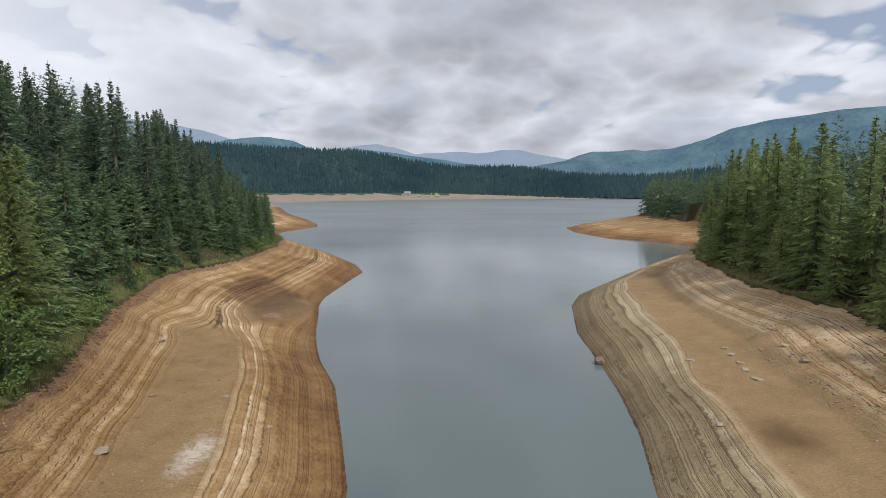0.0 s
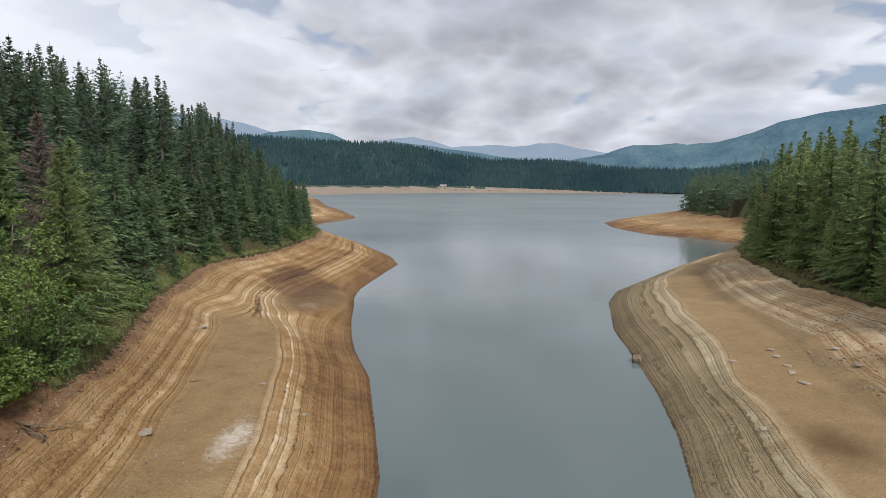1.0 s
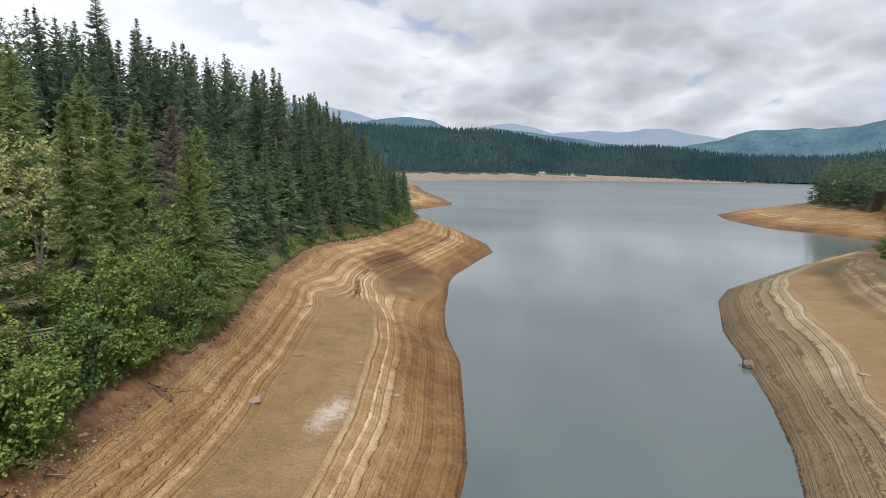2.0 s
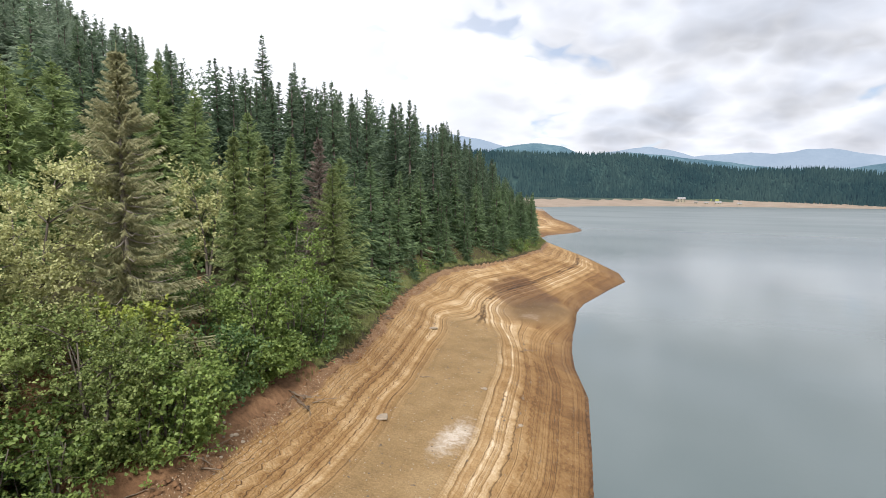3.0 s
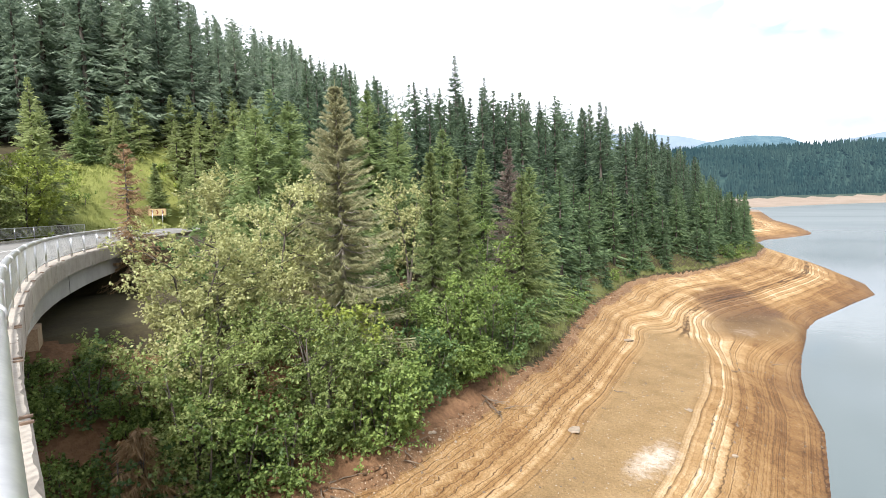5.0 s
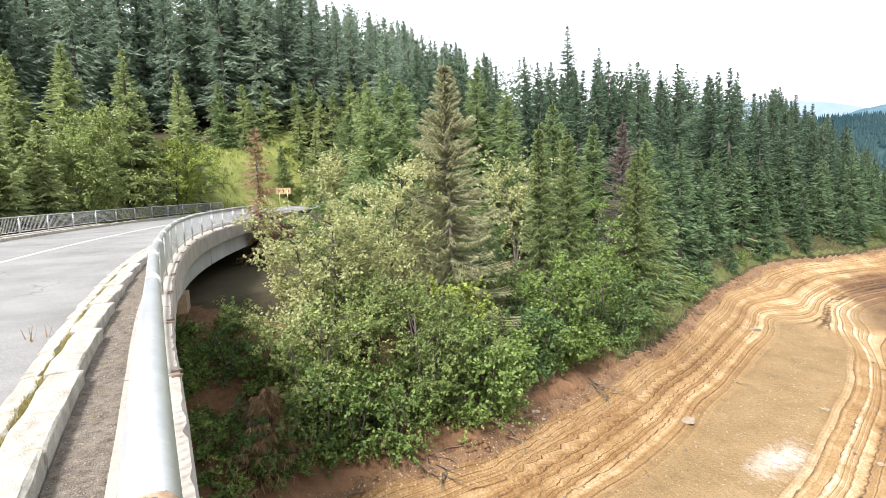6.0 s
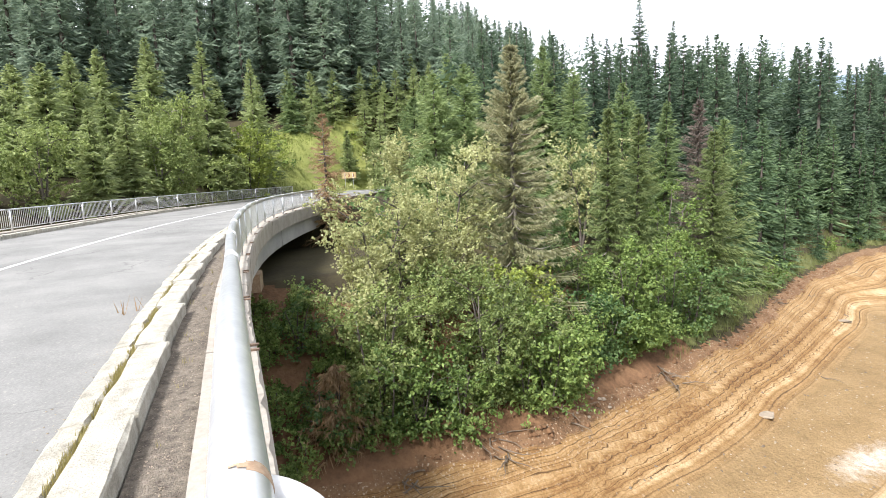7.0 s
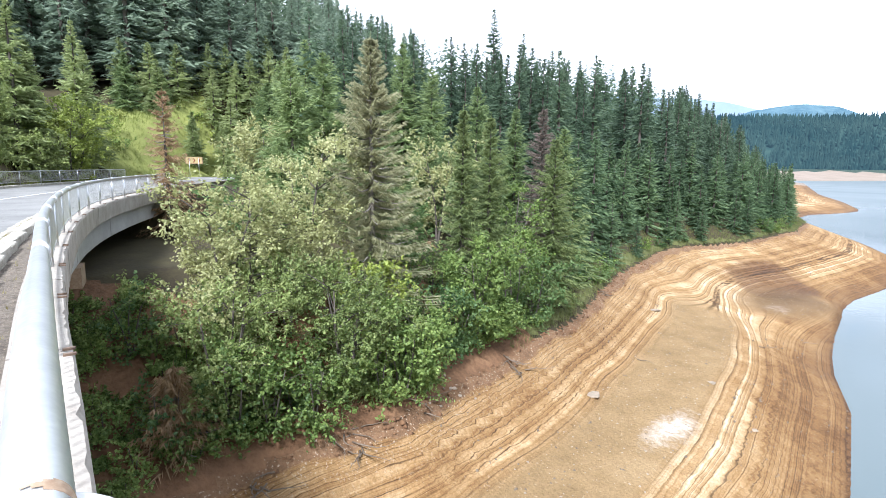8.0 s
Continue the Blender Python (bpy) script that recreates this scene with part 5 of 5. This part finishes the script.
def undergrowth():
    """Low shrubs that close the gaps along the bank and under the trees."""
    rng = np.random.default_rng(8)
    n = 0
    for y in np.arange(3.0, 36.0, 1.5):
        for k in range(2):
            x = float(np.interp(y, [p[1] for p in BANK_L[1:15]], [p[0] for p in BANK_L[1:15]])) - rng.uniform(1.0, 2.2) - 2.6 * k
            h = rng.uniform(1.1, 2.3) + 0.8 * k
            dark = rng.random() < 0.45
            p = on_ground(x, y + rng.uniform(-0.5, 0.5))
            broadleaf(200 + n, h, h * 0.55, LEAF_DARK if dark else LEAF_GREEN, "low dark shrub on the earth bank" if dark else "low green shrub on the earth bank", p, "low_shrub", clumps=28, count=36, leaf=0.13, stems=3, low=0.05, category="shrub", group="undergrowth on the bank")
            n += 1
    for _ in range(60):
        x, y = rng.uniform(-24, -15.9), rng.uniform(-1, 4.5)
        h = rng.uniform(0.4, 1.0)
        broadleaf(300 + n, h, h * 0.9, LEAF_GREEN, "leafy green fern in the shade of the bridge", on_ground(x, y), "low_shrub", clumps=26, count=44, leaf=0.10, stems=2, low=0.02, category="shrub", group="undergrowth by the bridge")
        n += 1


undergrowth()
rng = np.random.default_rng(77)
for i in range(26):
    y = rng.uniform(30, 104)
    x = float(np.interp(y, [p[1] for p in BANK_L[1:15]], [p[0] for p in BANK_L[1:15]])) - rng.uniform(0.6, 2.0)
    h = rng.uniform(0.8, 1.9)
    broadleaf(500 + i, h, h * 0.6, LEAF_GREEN if i % 3 else LEAF_DARK, "small leafy shrub in the grass of the bank", on_ground(x, y), "small_shrub", clumps=26, count=30, leaf=0.16, stems=2, low=0.02, category="shrub", group="shrubs in the bank grass")
for i, (x, y, h, mat) in enumerate(((-17.3, 5.2, 3.0, LEAF_GREEN), (-17.2, 6.4, 2.8, LEAF_GREEN), (-16.8, 7.8, 2.6, LEAF_GREEN), (-17.0, 10.6, 2.4, LEAF_GREEN), (-17.9, 13.2, 2.7, LEAF_GREEN), (-18.8, 16.2, 2.4, LEAF_DARK), (-19.6, 19.4, 2.2, LEAF_GREEN))):
    broadleaf(400 + i, h, h * 0.62, mat, "leafy green bush hanging over the earth bank", on_ground(x, y), "bush", clumps=80, count=50, leaf=0.14, stems=4, low=0.02, category="shrub", group="bushes over the bank")
single(95, -17.3, 3.5, 8.8, 1.5, RUST_SPRUCE, "fallen dead spruce with rust-brown needles", "dead_spruce", whorls=26, per=9, twigs=12, slim=0.3, fine=0.2, hang=0.7, gaps=0.2, boughs=10)

# ---------------------------------------------------------------- railings, kerbs and road furniture
railing(FAR_RAIL_R, 2.0, 35.1, "far_railing", "grey steel railing along the outer edge of the road", 1.42, 0.032, False)
near_rail = railing(RAIL_R, 3.97, 23.2, "near_railing", "galvanised steel railing with thick top tube and white sleeves", 1.38, 0.062, True)
top = WALKWAY + 0.95
steps = [arc_point(RAIL_R, -3.0 + 6.97 * k / 20, top) for k in range(21)]
part("top_rail", mesh_of("top_rail", *tube(steps, [0.078] * 17 + [0.076, 0.072, 0.067, 0.062], 24), STEEL, True), near_rail, "thick galvanised top tube with a long highlight")
for k in range(1, 100):
    ob = part("bar", bar_mesh, near_rail)
    ob.matrix_basis = Matrix.Translation(arc_point(RAIL_R, -3.0 + 6.97 * k / 100, WALKWAY + 0.14))
# where two lengths meet: a rusty weld, and the white capped end of a tube beside the first
v, f = tube([arc_point(RAIL_R, 1.59 + 0.006 * k, top) for k in range(6)], [0.0785, 0.0805, 0.081, 0.0808, 0.080, 0.0785], 24)
v = np.asarray(v)
f = [q for q in f if len(q) == 4 and v[q[0]][2] > top - 0.01 and math.hypot(v[q[0]][0] - PIVOT[0], v[q[0]][1] - PIVOT[1]) < RAIL_R - 0.005 + 0.03 * math.sin(90 * v[q[0]][0])]
part("rust_weld", mesh_of("rust_weld", v, f, RUST, True), near_rail, "rusty weld between two tubes")
def elbow(k):
    """The centre line of a tube that leaves the top rail sideways and bends down to the deck, k from 0 to 1."""
    q = min(1.0, k / 0.6) * math.pi / 2
    return (-1.43 + 0.14 * (1 - math.cos(q)), 0.03 + 0.21 * math.sin(q), 14.20 - 0.15 * (1 - math.cos(q)) - max(0.0, k - 0.6) * 2.0)


part("end_tube", mesh_of("end_tube", *tube([elbow(k / 24) for k in range(25)], 0.072, 24), WHITE_PAINT, True), near_rail, "white painted elbow that bends down to the deck")
for a in (0.6, -2.4):
    p = arc_point(RAIL_R - 0.12, a)
    part("post", mesh_of("post", *tube([(p[0], p[1], WALKWAY - 0.05), (p[0], p[1], top - 0.05)], 0.03, 8), STEEL, True), near_rail)


def kerb_stone(length, width, tall, seed):
    rng = random.Random(seed)
    bm = bmesh.new()
    bmesh.ops.create_cube(bm, size=1.0)
    bmesh.ops.scale(bm, vec=(length, width, tall), verts=bm.verts)
    bmesh.ops.subdivide_edges(bm, edges=[e for e in bm.edges if abs((e.verts[0].co - e.verts[1].co).x) > 0.1], cuts=3)
    bmesh.ops.bevel(bm, geom=[e for e in bm.edges if e.calc_face_angle(0) > 1.0], offset=0.018, segments=1, affect="EDGES")
    for v in bm.verts:
        if v.co.z > 0:
            v.co += Vector((rng.uniform(-1, 1), rng.uniform(-1, 1), rng.uniform(-1, 0.6))) * 0.013
    return from_bm("kerb_stone", bm, KERB)


kerb = tagged(new("kerb"), "double row of pale worn concrete kerb stones", "kerb", kind="structure")
far_kerb = tagged(new("far_kerb"), "low concrete kerb on the outer side of the road", "kerb", kind="structure")
wobbly = random.Random(2)
for parent, mid, width, z0, z1, length, a0, a1, nm in ((kerb, 107.85, 0.18, 13.02, 13.335, 1.0, -9.0, 26.0, "kerb_stone"), (kerb, 107.55, 0.28, 13.02, 13.415, 1.9, -9.0, 26.0, "kerb_slab"), (far_kerb, 117.55, 0.36, 13.0, 13.32, 1.0, 1.0, 37.0, "kerb_stone")):
    shapes = [kerb_stone(length - 0.015, width, z1 - z0, s + int(length * 10)) for s in range(4)]
    pitch = math.degrees(length / mid)
    for i in range(int((a1 - a0) / pitch)):
        a = a0 + (i + 0.5) * pitch
        ob = part(nm, shapes[wobbly.randrange(4)], parent)
        ob.matrix_basis = pose(*arc_point(mid + wobbly.uniform(-0.008, 0.008), a, (z0 + z1) / 2 + wobbly.uniform(-0.008, 0.008)), wobbly.uniform(-0.5, 0.5), wobbly.uniform(-0.4, 0.4), -a + wobbly.uniform(-0.3, 0.3))


def tufts(name, label, spots, mat, tall, blades, seed, category="grass"):
    """Many small clumps of grass blades as one mesh."""
    rng = np.random.default_rng(seed)
    v = []
    for x, y, z in spots:
        n = blades
        a, h = rng.uniform(0, 6.28, n), tall * rng.uniform(0.5, 1.2, n)
        lean = rng.uniform(0.1, 0.6, n) * h
        o = rng.normal(0, tall * 0.22, (n, 2))
        w = 0.03 * tall + 0.003
        for k in range(n):
            c, s = math.cos(a[k]), math.sin(a[k])
            bx, by = x + o[k, 0], y + o[k, 1]
            v += [(bx - s * w, by + c * w, z - 0.03), (bx + s * w, by - c * w, z - 0.03), (bx + c * lean[k], by + s * lean[k], z + h[k])]
    v = np.array(v)
    ob = new(name, tri_mesh(name, v, np.arange(len(v)).reshape(-1, 3), mat))
    return tagged(ob, label, category, kind="stuff")


def along_bank(line, y0, y1, count, deep, seed):
    rng = np.random.default_rng(seed)
    ys = rng.uniform(y0, y1, count)
    pts = sorted((p[1], p[0]) for p in line)
    xs = np.interp(ys, [p[0] for p in pts], [p[1] for p in pts])
    side = -1 if line is BANK_L else 1
    xs = xs + side * (rng.random(count) ** 1.5 * deep - 0.3)
    z, *_, d = ground_at(xs, ys)
    return [(x, y, h) for x, y, h, q in zip(xs, ys, z, d) if q > 0.0]


tufts("bank_grass", "rough green grass along the top of the bank", along_bank(BANK_L, 20, 118, 3600, 3.6, 1), BANK_GRASS, 0.38, 7, 1)
tufts("bank_grass", "yellowing grass along the opposite bank", along_bank(BANK_R, 24, 100, 1500, 2.5, 2), DRY_GRASS, 0.4, 7, 2)
tufts("bank_grass", "yellowing grass on the far spit", along_bank(BANK_R, 160, 300, 900, 9.0, 3), DRY_GRASS, 0.8, 6, 3)
rng = np.random.default_rng(12)
xs, ys = rng.uniform(-100, -50, 12000), rng.uniform(-16, 42, 12000)
zs = ground_at(xs, ys)[0]
rr = np.hypot(xs - PIVOT[0], ys - PIVOT[1])
slope = [(x, y, z) for x, y, z, r in zip(xs, ys, zs, rr) if 119.5 < r < 131 or (r >= 112 and y > 19 and x < -82)]
tufts("meadow_grass", "sunlit yellow-green grass on the slope above the road", slope, GRASS, 0.6, 6, 4)
spots = []
for i in range(1500):
    a = 1.8 + 11 * rng.random() ** 1.7
    if math.sin(a * 9.0) + math.sin(a * 23.0) < -0.9:
        continue
    spots.append(arc_point(107.725 + rng.normal(0, 0.016), a, 13.33))
for i in range(25):
    spots.append(arc_point(107.2 + rng.normal(0, 0.05), rng.uniform(2, 12), WALKWAY - 0.05))
tufts("kerb_weeds", "dry weeds growing in the joint of the kerb", spots, DRY_GRASS, 0.06, 7, 5)
tufts("road_weed", "thin weed growing at the edge of the asphalt", [(-9.02 + rng.normal(0, 0.1), -1.1 + rng.normal(0, 0.06), DECK) for _ in range(4)], RUST_SPRUCE, 0.3, 2, 6)

for i in range(70):
    a, d = math.radians(rng.uniform(71.5, 84.5)), rng.uniform(76, 95)
    x, y = -d * math.sin(a), d * math.cos(a)
    if math.hypot(x - PIVOT[0], y - PIVOT[1]) > 121 and not (73.8 < math.degrees(a) < 77.6 and d < 89) and not (77.6 < math.degrees(a) < 84 and i % 4):
        h = rng.uniform(0.7, 1.7)
        broadleaf(700 + i, h, h * 0.8, (LEAF_YELLOW, LEAF_GREEN, GRASS)[i % 3], "small weedy shrub on the grassy slope", on_ground(x, y), "small_shrub", clumps=16, count=26, leaf=0.2, stems=1, low=0.02, category="shrub", group="shrubs on the grassy slope")

# chevron board past the bridge
sign = thing("road_sign", "yellow chevron board on two posts past the bridge", "sign", (-82.0, 20.7, 0))
zs0 = height(-82.0, 20.7)
sign.matrix_basis = Matrix.Translation((-82.0, 20.7, 0)) @ Matrix.Rotation(math.atan2(20.7, -82.0) + math.pi / 2, 4, "Z")
part("board", mesh_of("board", *box(-1.1, 1.1, -0.02, 0.02, 14.90, 15.86), SIGN_WHITE), sign)
faces = {side: part("face", mesh_of("face", *box(-1.03, 1.03, *sorted((side * 0.020, side * 0.026)), 14.97, 15.79), SIGN_YELLOW), sign) for side in (-1, 1)}
for k in (-1, 0, 1):
    for side in (-1, 1):
        c = k * 0.64
        pts = [(c - 0.16, 15.66), (c + 0.02, 15.66), (c + 0.20, 15.375), (c + 0.02, 15.09), (c - 0.16, 15.09), (c + 0.02, 15.375)]
        y0 = side * 0.028
        v = [(x * -side, y0, z) for x, z in pts] + [(x * -side, y0 + side * 0.004, z) for x, z in pts]
        f = [(0, 1, 2, 5), (5, 2, 3, 4), (6, 7, 8, 11), (11, 8, 9, 10)] + [(i, (i + 1) % 6, 6 + (i + 1) % 6, 6 + i) for i in range(6)]
        part("arrow", mesh_of("arrow", v, f, SIGN_RED), faces[side], "dark red arrow")
for x in (-0.6, 0.6):
    part("post", mesh_of("post", *tube([(x, 0.05, zs0 - 0.3), (x, 0.05, 15.7)], 0.035, 8), STEEL, True), sign)

# ---------------------------------------------------------------- on the beach
def rock_mesh(name, seed, sx, sy, sz, mat, rough=0.16):
    rng = random.Random(seed)
    bm = bmesh.new()
    bmesh.ops.create_icosphere(bm, subdivisions=2, radius=1.0)
    for v in bm.verts:
        v.co *= 1 + rng.uniform(-rough, rough)
        v.co = Vector((v.co.x * sx, v.co.y * sy, max(-0.6, v.co.z) * sz))
    return from_bm(name, bm, mat)


def slab_mesh(seed, lx, ly, lz, mat):
    rng = random.Random(seed)
    bm = bmesh.new()
    bmesh.ops.create_cube(bm, size=1.0)
    bmesh.ops.scale(bm, vec=(lx, ly, lz), verts=bm.verts)
    bmesh.ops.subdivide_edges(bm, edges=bm.edges[:], cuts=2)
    for v in bm.verts:
        v.co += Vector((rng.uniform(-1, 1) * lx, rng.uniform(-1, 1) * ly, rng.uniform(-1, 1) * lz * 1.5)) * 0.06
    bmesh.ops.bevel(bm, geom=[e for e in bm.edges if e.calc_face_angle(0) > 0.8], offset=0.015, segments=1, affect="EDGES")
    return from_bm("stone_slab", bm, mat)


SLABS = ((-15.7, 23.0, 0.85, 0.55), (-22.4, 40.6, 0.9, 0.5), (-13.2, 31.0, 0.35, 0.25), (-10.0, 28.9, 0.3, 0.2), (22.3, 41.1, 0.8, 0.4), (21.9, 39.4, 0.7, 0.35), (21.5, 37.4, 0.5, 0.3), (21.0, 35.9, 0.75, 0.35), (20.7, 34.0, 0.7, 0.5), (18.6, 39.0, 0.6, 0.35), (15.5, 28.5, 0.5, 0.3), (24.6, 35.0, 0.9, 0.5), (25.4, 38.5, 0.6, 0.5))
for i, (x, y, lx, ly) in enumerate(SLABS):
    ob = new("stone_slab", slab_mesh(i, lx, ly, 0.10, STONE))
    ob.matrix_basis = pose(x, y, height(x, y) + 0.025, FOREST.uniform(-7, 7), FOREST.uniform(-7, 7), FOREST.uniform(0, 180))
    tagged(ob, "flat pale stone slab lying on the mud", "stone", "slabs on the drained shore")
for i in range(16):
    x, y = -17.2 + FOREST.uniform(-0.9, 0.9), 13.6 + FOREST.uniform(-0.9, 1.6)
    s = FOREST.uniform(0.05, 0.12)
    ob = new("stone", rock_mesh("stone", 30 + i, s, s * 0.8, s * 0.6, STONE))
    ob.matrix_basis = pose(x, y, height(x, y) + 0.02, 0, 0, FOREST.uniform(0, 360))
    tagged(ob, "pale broken stone at the foot of the bank", "stone", "stones below the bushes")
ob = new("stump", rock_mesh("stump", 99, 0.55, 0.4, 0.5, DRIFTWOOD, 0.3))
ob.matrix_basis = pose(13.7, 45.6, 0.12, 0, 0, 30)
tagged(ob, "dark waterlogged stump at the edge of the water", "stump")


def crumbs(name, label, mat, spots, low, high, seed, category):
    """Small clods or pebbles, as one mesh of uneven octahedra."""
    rng = np.random.default_rng(seed)
    base = np.array([(1, 0, 0), (-1, 0, 0), (0, 1, 0), (0, -1, 0), (0, 0, 0.8), (0, 0, -0.6)], float)
    tri = np.array([(0, 2, 4), (2, 1, 4), (1, 3, 4), (3, 0, 4), (2, 0, 5), (1, 2, 5), (3, 1, 5), (0, 3, 5)])
    n = len(spots)
    size = low + (high - low) * rng.random(n) ** 3
    a = rng.uniform(0, 6.28, n)
    v = base[None] * (1 + rng.uniform(-0.35, 0.35, (n, 6, 1))) * size[:, None, None]
    c, s = np.cos(a)[:, None], np.sin(a)[:, None]
    v = np.stack([v[..., 0] * c - v[..., 1] * s * 0.7, v[..., 0] * s + v[..., 1] * c * 0.7, v[..., 2] * 0.8], -1) + np.asarray(spots)[:, None]
    f = (tri[None] + 6 * np.arange(n)[:, None, None]).reshape(-1, 3)
    ob = new(name, tri_mesh(name, v.reshape(-1, 3), f, mat))
    return tagged(ob, label, category, kind="stuff")


rng = np.random.default_rng(31)
xs, ys = np.concatenate([rng.uniform(-30, -3, 26000), rng.uniform(10, 34, 20000)]), np.concatenate([rng.uniform(6, 85, 26000), rng.uniform(22, 85, 20000)])
zs, ks, fl, _, _, _, soil, dd = ground_at(xs, ys)
fr = ks - np.floor(ks)
dry = (zs > 0.05) & (dd <= 0)
line = dry & (fr > 0.70) & (fr < 0.99) & (fl < 0.3) & (fbm(xs, ys, 5, 90, 3) > -0.1)
crumbs("clods", "dark crumbs of earth along the old waterlines", DRIFTWOOD, np.stack([xs, ys, zs], -1)[line][:9000], 0.02, 0.12, 1, "debris")
flat_ = dry & (fl > 0.4)
crumbs("pebbles", "scattered pale pebbles on the mud", STONE, np.stack([xs, ys, zs], -1)[flat_][:1300], 0.015, 0.08, 2, "pebbles")
crumbs("clods", "dark crumbs of mud on the dried flat", DRIFTWOOD, np.stack([xs, ys, zs], -1)[flat_][1300:1700], 0.02, 0.11, 6, "debris")
rocky = dry & (xs > 20) & (zs > 2.9) & (fbm(xs, ys, 8, 95, 3) > -0.05)
crumbs("rubble", "brown stony rubble on the upper shore", STONE, np.stack([xs, ys, zs], -1)[rocky][:2200], 0.03, 0.16, 3, "rubble")
bank = dry & (soil > 0.5) & (xs < 0)
crumbs("clods", "lumps of red-brown earth below the bank", RED_SOIL, np.stack([xs, ys, zs], -1)[bank][:2600], 0.03, 0.2, 4, "earth")


rng = np.random.default_rng(44)
grit = [arc_point(rng.uniform(107.05, 107.38), 1.6 + 9 * rng.random() ** 1.8, WALKWAY - 0.048) for _ in range(3600)]
grit += [arc_point(107.95 + abs(rng.normal(0, 0.16)), 1.6 + 12 * rng.random() ** 1.5, DECK + 0.002) for _ in range(1100)]
crumbs("grit", "fine gravel lying along the kerb", STONE, grit, 0.003, 0.013, 5, "gravel")


def twisted(rng, x, y, length, rise, heading):
    pts, p = [], Vector((x, y, height(x, y) + 0.03))
    for k in range(6):
        pts.append(tuple(p))
        heading += rng.uniform(-0.5, 0.5)
        p = p + Vector((math.cos(heading), math.sin(heading), rise + rng.uniform(-0.25, 0.25))) * (length / 5)
    return tube(pts, [0.035, 0.03, 0.025, 0.018, 0.012, 0.006], 5)


wood = random.Random(7)
for x, y, n, size in ((-17.9, 19.2, 11, 1.5), (-16.0, 8.6, 9, 1.7), (-15.6, 5.6, 7, 1.4), (-24.0, 35.2, 6, 1.2), (-16.6, 12.2, 6, 1.2)):
    tangle = thing("root_tangle", "bare grey roots and dead branches hanging from the bank", "roots")
    for k in range(n):
        part("root", mesh_of("root", *twisted(wood, x + wood.uniform(-0.5, 0.5), y + wood.uniform(-0.5, 0.5), size * wood.uniform(0.6, 1.1), wood.uniform(-0.15, 0.35), wood.uniform(-1.2, 1.2)), DRIFTWOOD, True), tangle)
for x, y, size, a in ((-15.0, 42.5, 1.6, 0.4), (-9.6, 27.0, 1.5, 2.6), (-14.6, 50.4, 1.4, 1.0), (-13.0, 60.0, 1.2, 0.2), (-10.6, 44.0, 1.0, 2.0), (16.5, 33.0, 0.9, 0.6), (-17.5, 30.0, 1.2, 0.3)):
    ob = new("driftwood", mesh_of("driftwood", *twisted(wood, x, y, size, 0.0, a), DRIFTWOOD, True))
    tagged(ob, "dark driftwood stick on the drained shore", "driftwood", "driftwood on the shore")


# ---------------------------------------------------------------- beyond the lake
def house(x, y, w, d, h, pitch, label, storeys, turn):
    z = height(x, y)
    home = thing("house", label, "house", (x, y, z), turn=turn)
    part("wall", mesh_of("wall", *box(-w / 2, w / 2, -d / 2, d / 2, -1, h), HOUSE_WALL), home)
    o = 0.5
    v = [(-w / 2 - o, -d / 2 - o, h), (w / 2 + o, -d / 2 - o, h), (w / 2 + o, d / 2 + o, h), (-w / 2 - o, d / 2 + o, h), (-w / 2 - o, 0, h + pitch), (w / 2 + o, 0, h + pitch)]
    roof = part("roof", mesh_of("roof", v, [(0, 1, 5, 4), (2, 3, 4, 5), (0, 4, 3), (1, 2, 5), (3, 2, 1, 0)], ROOF), home)
    for f in range(storeys):
        n = max(2, int(w / 3))
        for k in range(n):
            cx, cz = -w / 2 + w * (k + 0.5) / n, h * (f + 0.5) / storeys
            part("window", mesh_of("window", *box(cx - 0.55, cx + 0.55, -d / 2 - 0.04, -d / 2 + 0.1, cz - 0.6, cz + 0.7), WINDOW), home)
    part("chimney", mesh_of("chimney", *box(w * 0.2, w * 0.2 + 0.8, -0.4, 0.4, h, h + pitch + 1.0), HOUSE_WALL), roof)
    return home


house(-99.0, 1412, 17, 10, 7.5, 4.5, "three-storey pale house on the far shore", 3, 0.1)
house(-20.0, 1408, 13, 9, 3.5, 4.0, "low house with a light roof on the far shore", 1, -0.1)
house(-45.0, 1404, 8, 6, 3.0, 2.2, "small cabin in the far meadow", 1, 0.2)
house(24.0, 1418, 9, 6, 3.0, 2.5, "small cabin in the far meadow", 1, 0.0)
house(-66.0, 1400, 7, 5, 2.8, 2.0, "small cabin in the far meadow", 1, -0.3)
house(358.0, 1492, 7, 6, 4.0, 3.0, "small white house at the edge of far woods", 1, 0.0)
house(430.0, 1490, 10, 7, 5.0, 4.0, "white house at the edge of far woods", 2, 0.2)
